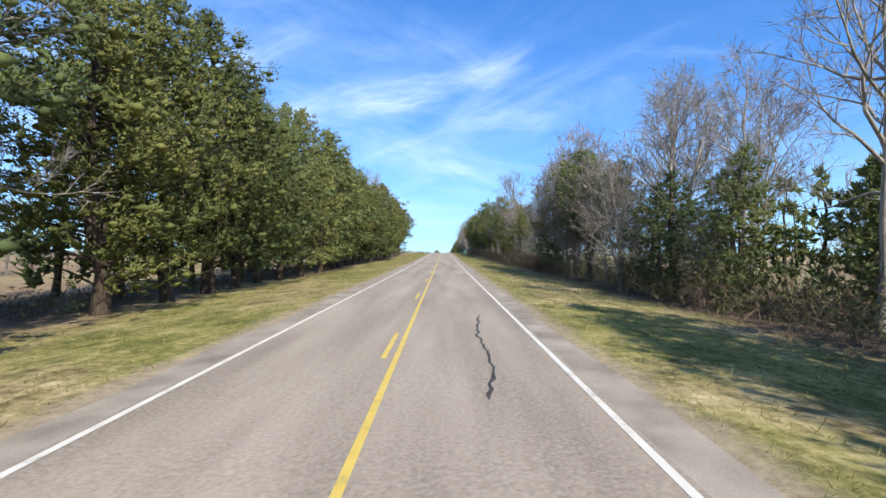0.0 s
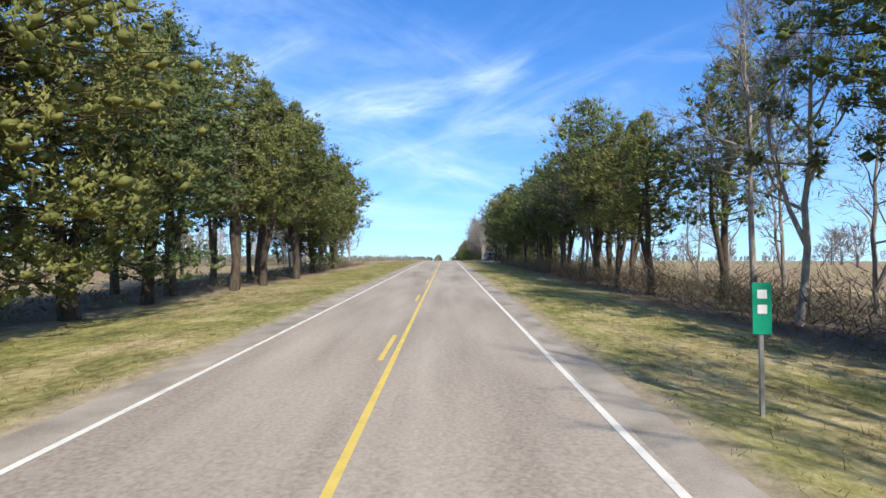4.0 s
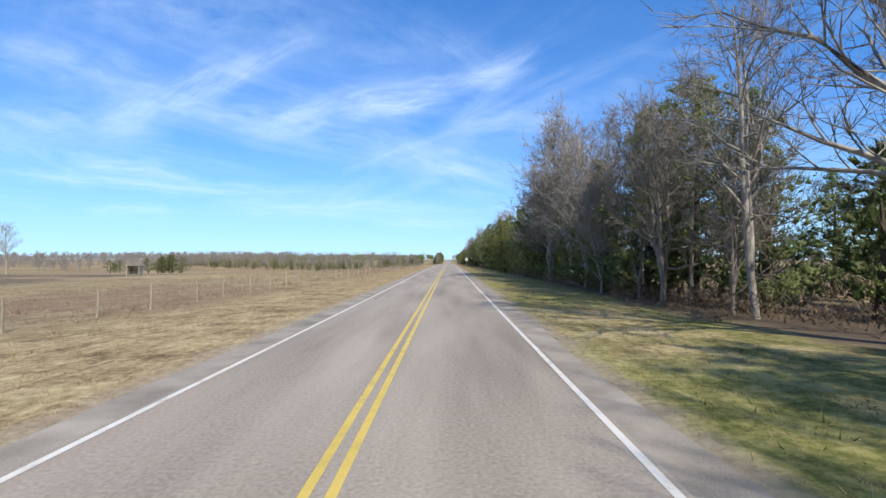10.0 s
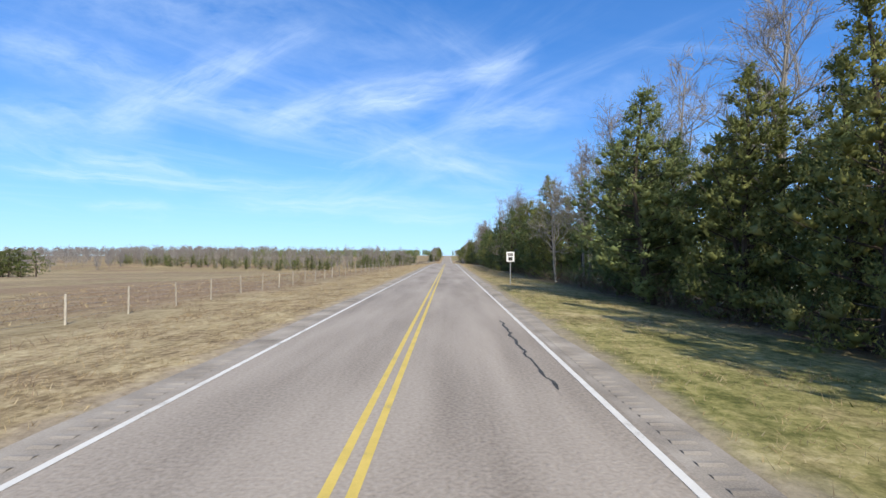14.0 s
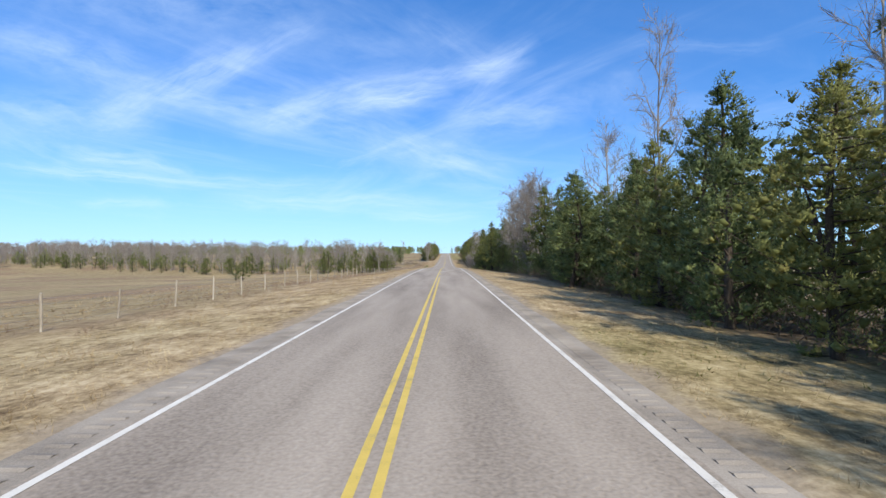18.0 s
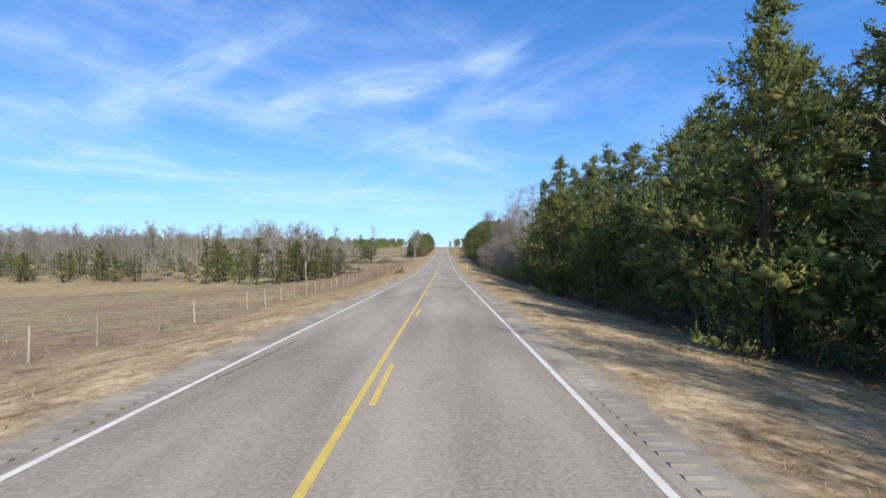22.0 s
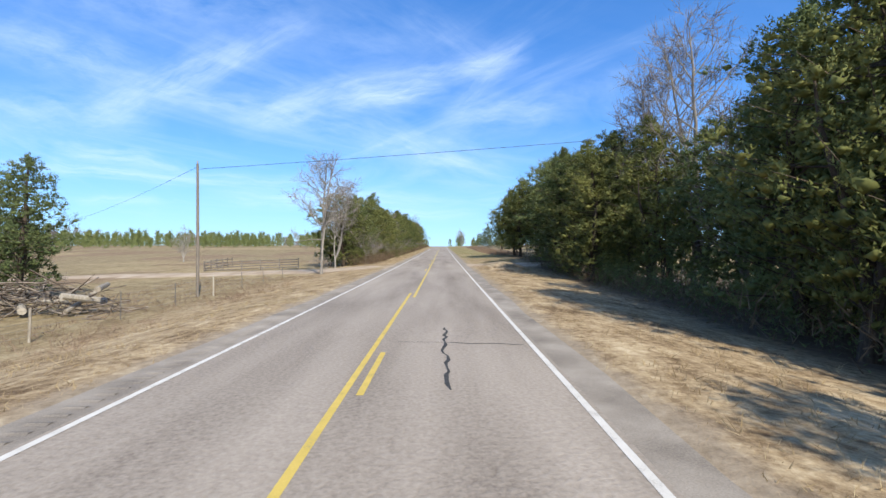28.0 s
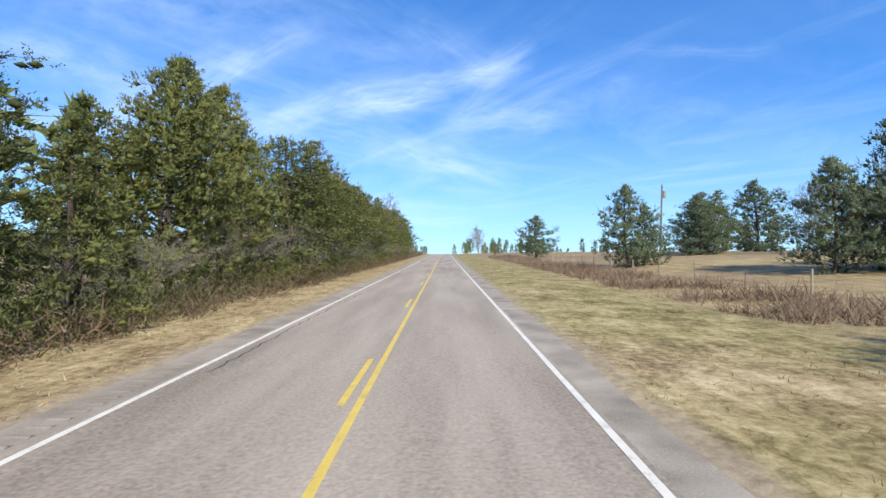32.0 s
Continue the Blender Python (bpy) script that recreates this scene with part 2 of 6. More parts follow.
M_WIRE = material("galvanised_wire", [(0.3, (.16, .15, .14)), (0.7, (.3, .29, .28))], 3, 0.5, 0, metal=.6)
M_STEEL = material("grey_steel", [(0.3, (.30, .30, .30)), (0.7, (.45, .45, .45))], 4, 0.5, 0.05, metal=.7)
M_REDSTEEL = material("rusty_red_paint", [(0.25, (.16, .05, .03)), (0.6, (.34, .11, .07)), (0.85, (.42, .17, .11))], 3, 0.6, 0.05, metal=.2)
M_SIGNWHITE = material("white_sign", [(0.3, (.72, .72, .72)), (0.7, (.82, .82, .82))], 4, 0.45, 0.0)
M_SIGNGREEN = material("green_sign", [(0.3, (.0, .22, .13)), (0.7, (.01, .30, .18))], 4, 0.45, 0.0)
M_SIGNYELLOW = material("yellow_sign", [(0.3, (.75, .62, .02)), (0.7, (.85, .72, .03))], 4, 0.45, 0.0)
M_BLACK = material("black_paint", [(0.3, (.02, .02, .02)), (0.7, (.035, .035, .035))], 4, 0.6, 0.0)
M_BUSCREAM = material("faded_cream_paint", [(0.2, (.16, .14, .115)), (0.45, (.34, .32, .275)), (0.8, (.52, .50, .44))], 1.2, 0.55, 0.05, fine=12)
M_BUSDARK = material("faded_brown_stripe", [(0.3, (.03, .022, .02)), (0.7, (.075, .055, .048))], 1.5, 0.6, 0.05)
M_CHROME = material("dull_chrome", [(0.3, (.45, .45, .44)), (0.7, (.62, .62, .6))], 5, 0.35, 0.03, metal=.9)
M_CARPAINT = material("dark_car_paint", [(0.3, (.012, .014, .018)), (0.7, (.022, .025, .03))], 2, 0.3, 0.0, spec=.5)
M_RUBBER = material("rubber", [(0.3, (.018, .018, .018)), (0.7, (.035, .034, .033))], 6, 0.9, 0.1)
M_GLASS = material("dusty_glass", [(0.3, (.006, .008, .009)), (0.7, (.018, .020, .022))], 3, 0.16, 0.0, spec=.4)
M_LAMP = material("lamp_glass", [(0.3, (.6, .6, .58)), (0.7, (.75, .75, .72))], 5, 0.15, 0.0, spec=.6)
M_PLANK = material("grey_planks", [(0.2, (.16, .13, .10)), (0.5, (.29, .25, .2)), (0.85, (.42, .37, .31))], 3, 0.9, 0.3, stretch=(1, 1, 6), per_object=.3)
M_TIN = material("rusty_tin", [(0.2, (.20, .12, .08)), (0.5, (.38, .33, .29)), (0.85, (.52, .5, .47))], 1.5, 0.6, 0.1, metal=.3)
M_HOUSE = material("white_siding", [(0.2, (.62, .61, .58)), (0.7, (.78, .77, .74))], 2, 0.7, 0.1, stretch=(1, 1, 8))
M_BRICK = material("brown_brick", [(0.2, (.13, .075, .05)), (0.5, (.23, .145, .10)), (0.85, (.33, .23, .17))], 3, 0.85, 0.3, stretch=(1, 1, 5))
M_ROOF = material("grey_roof", [(0.2, (.14, .135, .13)), (0.7, (.26, .25, .24))], 2, 0.8, 0.2)


def ground_material():
    mat = bpy.data.materials.new("roadside_grass")
    mat.use_nodes = True
    n, l = mat.node_tree.nodes, mat.node_tree.links
    bsdf = n["Principled BSDF"]
    bsdf.inputs["Roughness"].default_value = 0.95
    bsdf.inputs["Specular IOR Level"].default_value = 0.1
    tc = n.new("ShaderNodeTexCoord")
    sep = n.new("ShaderNodeSeparateXYZ")
    l.new(tc.outputs["Object"], sep.inputs[0])

    def noise_of(scale, detail=6, rough=0.6, squash=(1, 1, 1)):
        mp = n.new("ShaderNodeMapping")
        mp.inputs["Scale"].default_value = squash
        l.new(tc.outputs["Object"], mp.inputs[0])
        t = n.new("ShaderNodeTexNoise")
        t.inputs["Scale"].default_value, t.inputs["Detail"].default_value, t.inputs["Roughness"].default_value = scale, detail, rough
        l.new(mp.outputs[0], t.inputs["Vector"])
        return t.outputs["Fac"]

    def ramp(value, stops):
        r = n.new("ShaderNodeValToRGB")
        while len(r.color_ramp.elements) < len(stops):
            r.color_ramp.elements.new(0.5)
        for e, (p, c) in zip(r.color_ramp.elements, stops):
            e.position, e.color = p, (*c, 1)
        l.new(value, r.inputs[0])
        return r.outputs[0]

    def span(value, a, b):
        r = n.new("ShaderNodeMapRange")
        r.interpolation_type = "SMOOTHSTEP"
        r.inputs["From Min"].default_value, r.inputs["From Max"].default_value = a, b
        l.new(value, r.inputs["Value"])
        return r.outputs[0]

    def calc(op, a, b):
        m = n.new("ShaderNodeMath")
        m.operation = op
        for i, v in enumerate((a, b)):
            if isinstance(v, (int, float)):
                m.inputs[i].default_value = v
            else:
                l.new(v, m.inputs[i])
        return m.outputs[0]

    def blend(f, a, b):
        m = n.new("ShaderNodeMix")
        m.data_type = "RGBA"
        l.new(f, m.inputs["Factor"])
        l.new(a, m.inputs[6])
        l.new(b, m.inputs[7])
        return m.outputs[2]

    big, mid, fine = noise_of(0.06), noise_of(0.6), noise_of(4.2, 7, 0.78)
    streaky = noise_of(1.6, 5, 0.7, (1.6, .5, 1))
    tex = calc("ADD", calc("MULTIPLY", mid, 0.3), calc("ADD", calc("MULTIPLY", fine, 0.45), calc("MULTIPLY", streaky, 0.25)))
    green = ramp(tex, [(0.38, (.050, .058, .017)), (0.46, (.135, .142, .042)), (0.54, (.28, .258, .092)), (0.63, (.47, .40, .20))])
    dry = ramp(tex, [(0.39, (.11, .072, .042)), (0.46, (.26, .185, .108)), (0.53, (.44, .335, .205)), (0.61, (.62, .51, .345))])
    field = ramp(tex, [(0.36, (.11, .080, .044)), (0.45, (.225, .170, .092)), (0.55, (.35, .28, .162)), (0.66, (.46, .385, .24))])
    stubble = ramp(tex, [(0.38, (.15, .10, .06)), (0.46, (.22, .155, .095)), (0.54, (.30, .215, .135)), (0.63, (.40, .31, .20))])
    pasture = ramp(tex, [(0.38, (.165, .122, .06)), (0.46, (.29, .222, .118)), (0.54, (.43, .34, .19)), (0.63, (.55, .45, .285))])
    field = blend(span(noise_of(0.035, 6, 0.62, (1, .7, 1)), 0.47, 0.58), field, stubble)
    field = blend(calc("MULTIPLY", span(noise_of(0.021, 5, 0.6, (.7, 1, 1)), 0.52, 0.62), 0.8), field, pasture)
    litter_and_shade = ramp(tex, [(0.25, (.055, .04, .03)), (0.5, (.12, .09, .065)), (0.75, (.20, .155, .115))])
    side = calc("ABSOLUTE", sep.outputs[0], 0)
    wander = calc("MULTIPLY", calc("SUBTRACT", mid, 0.5), 5.0)
    ys = calc("ADD", sep.outputs[1], calc("MULTIPLY", calc("SUBTRACT", big, 0.5), 260))
    dryness = calc("MULTIPLY", span(ys, 300, 520), calc("SUBTRACT", 1.0, calc("MULTIPLY", span(ys, 740, 800), 0.55)))
    # the left verge dries out earlier than the right one
    left = span(sep.outputs[0], 2, -2)
    dry_l = calc("MULTIPLY", left, span(sep.outputs[1], 185, 235))
    dryness = calc("MAXIMUM", dryness, calc("MULTIPLY", dry_l, calc("SUBTRACT", 1.15, calc("MULTIPLY", mid, 0.7))))
    patchy = calc("MULTIPLY", span(noise_of(0.17, 5, 0.65, (1, .6, 1)), 0.42, 0.68), 0.75)
    dryness = calc("MAXIMUM", dryness, patchy)
    verge = blend(dryness, green, dry)
    w = calc("ADD", side, wander)
    col = blend(span(w, 10.5, 14.5), verge, field)
    # dark brown strip with broken edges out in the left field
    dark = calc("MULTIPLY", span(calc("ADD", sep.outputs[0], wander), -48, -56), span(sep.outputs[0], -125, -110))
    dark = calc("MULTIPLY", calc("MULTIPLY", dark, span(noise_of(0.12, 5, 0.6, (.4, 1, 1)), 0.36, 0.56)), calc("MULTIPLY", span(sep.outputs[1], 215, 235), span(sep.outputs[1], 360, 335)))
    strip_brown = ramp(tex, [(0.4, (.06, .046, .036)), (0.6, (.19, .145, .105))])
    col = blend(dark, col, strip_brown)
    # leaf litter under the woods
    lx = calc("MULTIPLY", span(calc("ADD", sep.outputs[0], wander), -13.0, -15.5), span(sep.outputs[1], 196, 182))
    lx = calc("MULTIPLY", lx, span(sep.outputs[0], -24, -21))
    rx = calc("MULTIPLY", span(calc("ADD", sep.outputs[0], wander), 10.5, 13.5), span(sep.outputs[1], 772, 758))
    rx = calc("MULTIPLY", rx, span(sep.outputs[0], 30, 24))
    # grove floor: the dark colour holds both leaf litter and painted tree shade
    gx = calc("MULTIPLY", span(calc("ADD", sep.outputs[0], wander), -24, -27), span(sep.outputs[0], -52, -46))
    gx = calc("MULTIPLY", gx, calc("MULTIPLY", span(sep.outputs[1], 186, 194), span(sep.outputs[1], 262, 250)))
    lx = calc("MAXIMUM", lx, calc("MULTIPLY", gx, 0.85))
    col = blend(calc("MAXIMUM", lx, rx), col, litter_and_shade)
    # bare soil along the pavement edge
    edge = calc("MULTIPLY", span(calc("ADD", side, calc("MULTIPLY", calc("SUBTRACT", mid, 0.5), 1.6)), 5.2, 4.5), 0.8)
    soil = ramp(fine, [(0.3, (.25, .20, .14)), (0.7, (.42, .35, .27))])
    col = blend(edge, col, soil)
    l.new(col, bsdf.inputs["Base Color"])
    bp = n.new("ShaderNodeBump")
    bp.inputs["Strength"].default_value, bp.inputs["Distance"].default_value = 0.7, 0.08
    l.new(tex, bp.inputs["Height"])
    l.new(bp.outputs[0], bsdf.inputs["Normal"])
    return mat


M_GROUND = ground_material()


def grass_material(name, stops):
    return leafy(material(name, stops, 0.3, 0.9, 0, fine=2, per_island=.5), .25)


M_GRASS_GREEN = grass_material("green_grass", [(0.15, (.07, .085, .022)), (0.42, (.165, .175, .055)), (0.6, (.33, .285, .12)), (0.85, (.50, .42, .22))])
M_GRASS_DRY = grass_material("dry_grass", [(0.15, (.24, .17, .09)), (0.5, (.42, .32, .18)), (0.85, (.58, .48, .31))])
M_WEED = grass_material("dead_weeds", [(0.15, (.14, .09, .06)), (0.5, (.28, .20, .14)), (0.85, (.42, .33, .24))])

# ---- land ----
GL_S = [-100, 0, 150, 240, 335, 480, 527, 577, 620, 660, 700, 715, 735, 760, 780, 1000]
GL_Z = [-.3, -.3, -.3, -.1, -.4, -.4, -1.1, -1.4, -1.5, -1.4, -1.2, -1.0, -.5, -.3, -.2, 0]
GF_S = [-100, 150, 240, 324, 410, 511, 600, 670, 720, 765, 850, 1100]
GF_Z = [-1, -1, -1.2, -.8, -3.0, -5.1, -5.4, -5.0, -2.6, -2.2, 0.0, 1]
GR_S = [-100, 0, 200, 222, 232, 250, 264, 400, 500, 560, 640, 700, 725, 740, 748, 765, 785, 800, 900]
GR_Z = [-.4, -.4, -.3, -.1, .35, .35, -.1, -.4, -.5, -.9, -1.0, -.7, -.3, .1, .5, .5, .1, -.1, .2]
GRF_S = [-100, 200, 560, 730, 770, 800, 840, 1000]
GRF_Z = [-1.0, -1.0, -2.0, -.6, 1.0, 2.0, 2.2, 1.0]


def land_z(x, s):
    """Height of the ground beside the road."""
    r = float(road_z(s))
    a = abs(x)
    if x < 0:
        e, far = np.interp(s, GL_S, GL_Z), np.interp(s, GF_S, GF_Z)
    else:
        e, far = np.interp(s, GR_S, GR_Z), np.interp(s, GRF_S, GRF_Z)
    u = min(max((a - 4.8) / 8.5, 0), 1)
    z = r + e * u * u * (3 - 2 * u)
    if a > 13.3:
        lim = 140 if x < 0 else 60
        v = min((a - 13.3) / lim, 1)
        z = r + e + (far - e) * (1 - (1 - v) ** 2.5)
    if a > 250:
        v = min((a - 250) / 1500, 1)
        z = z * (1 - v) + 3.0 * v
    if a > 5:
        z += 0.10 * noise.noise((x * .25, s * .25, 0)) * min((a - 5) / 4, 1) + 0.25 * noise.noise((x * .05, s * .05, 3)) * min((a - 8) / 20, 1) * (a > 8)
    return float(z)


def from_arrays(name, verts, faces, mat, smooth=False):
    me = bpy.data.meshes.new(name)
    me.from_pydata([tuple(v) for v in verts], [], [tuple(f) for f in faces])
    if mat:
        me.materials.append(mat)
    if smooth:
        me.polygons.foreach_set("use_smooth", [True] * len(me.polygons))
    me.update()
    return me


def piece(name, me, parent=None, m=None, label=""):
    ob = new(name, me)
    if m is not None:
        ob.matrix_basis = m
    if parent is not None:
        ob.parent = parent
    if label:
        ob["label"] = label
    return ob


def grid_mesh(name, xs, ys, height, mat):
    v = [(x, y, height(x, y)) for y in ys for x in xs]
    w = len(xs)
    f = [(j * w + i, j * w + i + 1, (j + 1) * w + i + 1, (j + 1) * w + i) for j in range(len(ys) - 1) for i in range(w - 1)]
    return from_arrays(name, v, f, mat, True)


_half = [0, 3.8, 4.25, 4.7, 5.2, 5.8, 6.5, 7.3, 8.2, 9.2, 10.4, 11.7, 13.2, 15, 17, 20, 24, 29, 36, 46, 60, 80, 110, 150, 210, 300, 450,
         700, 1100, 1800, 3000, 4800]
g_xs = [-x for x in _half[:0:-1]] + _half
g_ys = list(np.concatenate([np.arange(-400, -60, 40), np.arange(-60, 1000, 4), np.arange(1000, 1300, 20), np.arange(1300, 2000, 100), [2400, 3000, 4000, 5200]]))
ground = tagged(piece("ground", grid_mesh("ground", g_xs, g_ys, lambda x, s: land_z(x, s) - (0.06 if abs(x) < 4.5 else 0.0), M_GROUND)),
                "rolling grassland and verges of green and dry grass", "ground", kind="structure")

r_ys = list(np.concatenate([np.arange(-200, 1060, 4), np.arange(1060, 1400, 20)]))


def strip(name, x0, x1, lift, mat, s0=-200, s1=1380, ragged=0.0, label="", category="road"):
    ys = [y for y in r_ys if s0 < y < s1]
    ys = [s0] + ys + [s1]
    v, f = [], []
    for y in ys:
        z = float(road_z(y)) + lift
        for x in (x0, x1):
            out = 0.0
            if ragged and abs(x) > 4.2:
                out = ragged * noise.noise((x, y * .35, 0)) * (1 if x > 0 else -1)
            v.append((x + out, y, z))
    for j in range(len(ys) - 1):
        f.append((2 * j, 2 * j + 1, 2 * j + 3, 2 * j + 2))
    return from_arrays(name, v, f, mat)


road = tagged(piece("road", strip("road", -3.72, 3.72, 0.0, M_ASPHALT)), "worn light grey asphalt two-lane road", "road", kind="structure")
for x0, x1 in ((-4.45, -3.72), (3.72, 4.45)):
    tagged(piece("road_shoulder", strip("road_shoulder", x0, x1, 0.0, M_ASPHALT_EDGE, ragged=.22)),
           "narrow darker asphalt shoulder with a crumbling edge", "road", kind="structure")
for x in (-3.575, 3.575):
    tagged(piece("edge_line", strip("edge_line", x - .06, x + .06, .006, M_WHITE)), "solid white painted edge line on the road", "road marking", kind="structure")


def centre_line(x, s0, s1, label):
    tagged(piece("centre_line", strip("centre_line", x - .06, x + .06, .006, M_YELLOW, s0, s1)), label, "road marking", kind="structure")


CL, CR = -.21, .07
centre_line(CR, -200, 488, "solid yellow painted centre line on the road")
centre_line(CL, 236, 707, "solid yellow painted centre line on the road")
centre_line(CR, 705, 1380, "solid yellow painted centre line on the road")


def dashes(x, s0, s1, phase):
    s = s0 + (phase - s0) % 12.19
    while s + 3.05 < s1:
        tagged(piece("centre_dash", strip("centre_dash", x - .06, x + .06, .006, M_YELLOW, s, s + 3.05)),
               "short yellow centre dash painted on the road", "road marking", "yellow dashes of the centre line", "structure")
        s += 12.19


dashes(CL, -30, 236, 181.0)
dashes(CR, 489, 705, 593.2)
dashes(CL, 721, 1010, 788.0)


def crack(points, width, name="road_crack"):
    rng = random.Random(str(points))
    pts = []
    for (x0, y0), (x1, y1) in zip(points, points[1:]):
        n = max(3, int(math.hypot(x1 - x0, y1 - y0) / .3))
        for k in range(n):
            u = k / n
            pts.append((x0 + (x1 - x0) * u + rng.uniform(-.06, .06), y0 + (y1 - y0) * u + rng.uniform(-.06, .06)))
    pts.append(points[-1])
    v, f = [], []
    for k, (x, y) in enumerate(pts):
        a, b = pts[max(k - 1, 0)], pts[min(k + 1, len(pts) - 1)]
        dx, dy = b[0] - a[0], b[1] - a[1]
        d = math.hypot(dx, dy) or 1
        w = width * rng.uniform(.35, 1.0) * (0.3 if k in (0, len(pts) - 1) else 1)
        z = float(road_z(y)) + .005
        v += [(x - dy / d * w, y + dx / d * w, z), (x + dy / d * w, y - dx / d * w, z)]
        if k:
            f.append((2 * k - 2, 2 * k - 1, 2 * k + 1, 2 * k))
    tagged(piece(name, from_arrays(name, v, f, M_TAR)), "dark sealed crack in the asphalt", "road crack", "cracks in the road", "structure")


for line in ([(2.4, 17), (2.05, 13), (2.2, 10.5), (1.85, 7.5)], [(2.6, 81), (2.4, 76), (2.55, 69)], [(2.95, 359), (2.9, 354), (3.0, 350)],
             [(2.35, 529), (2.2, 524)], [(1.5, 697), (1.45, 694), (1.55, 691)], [(2.9, 610 + 14), (2.6, 610 + 19)], [(-3.2, 790), (-3.3, 797), (-3.1, 806)],
             [(-3.2, 197), (-3.1, 203), (-3.3, 214)], [(-3.0, 186), (-3.3, 190)], [(-3.1, 271), (-3.2, 280)], [(-3.3, 425), (-3.2, 432)], [(-3.2, 523), (-3.3, 531)],
             [(2.9, 305), (2.7, 300)], [(-3.3, 546), (-3.1, 551)], [(3.3, 757), (3.35, 766)], [(2.7, 578), (2.6, 574)]):
    crack(line, .05 if line[0][0] > 0 and line[0][0] < 3.2 else .022)
for line in ([(-3.5, 31.5), (-.6, 31.3)], [(.3, 97), (2.6, 96.8)], [(-3.4, 95.2), (-1.4, 95.1)], [(.6, 205), (3.2, 205)], [(.4, 426.5), (3.3, 426.3)],
             [(.3, 496), (3.4, 496)], [(.6, 572), (2.2, 572)], [(.2, 568.5), (3.3, 568.3)], [(-3.3, 618.5), (-.5, 618.6), (3.3, 618.5)],
             [(-3.4, 679), (-.6, 679)], [(.2, 695), (3.4, 694.6)], [(.4, 743), (3.3, 743)], [(-2.8, 743.4), (-1.2, 743.6)], [(.8, 748.5), (2.1, 748.4)],
             [(.4, 739), (2.9, 738.8)], [(.5, 771), (3.3, 771)], [(.4, 230), (2.7, 229.8)], [(.9, 157), (2.8, 157)], [(.6, 331), (3.0, 331)], [(.3, 327), (3.3, 326.8)]):
    crack(line, .03)


def rumble(name, x, s0, s1):
    v, f = [], []
    s = s0
    while s < s1:
        z = float(road_z(s)) + .006
        b = len(v)
        v += [(x - .17, s, z - .004), (x + .17, s, z - .004), (x + .17, s + .16, z - .004), (x - .17, s + .16, z - .004), (x - .16, s + .08, z + .01), (x + .16, s + .08, z + .01)]
        f += [(b, b + 1, b + 5, b + 4), (b + 4, b + 5, b + 2, b + 3)]
        s += .32
    tagged(piece(name, from_arrays(name, v, f, M_ASPHALT_EDGE)), "row of milled grooves along the asphalt shoulder", "rumble strip", kind="stuff")


rumble("rumble_strip", 4.05, 322, 660)
rumble("rumble_strip", -4.05, 300, 800)

# ---- trees ----


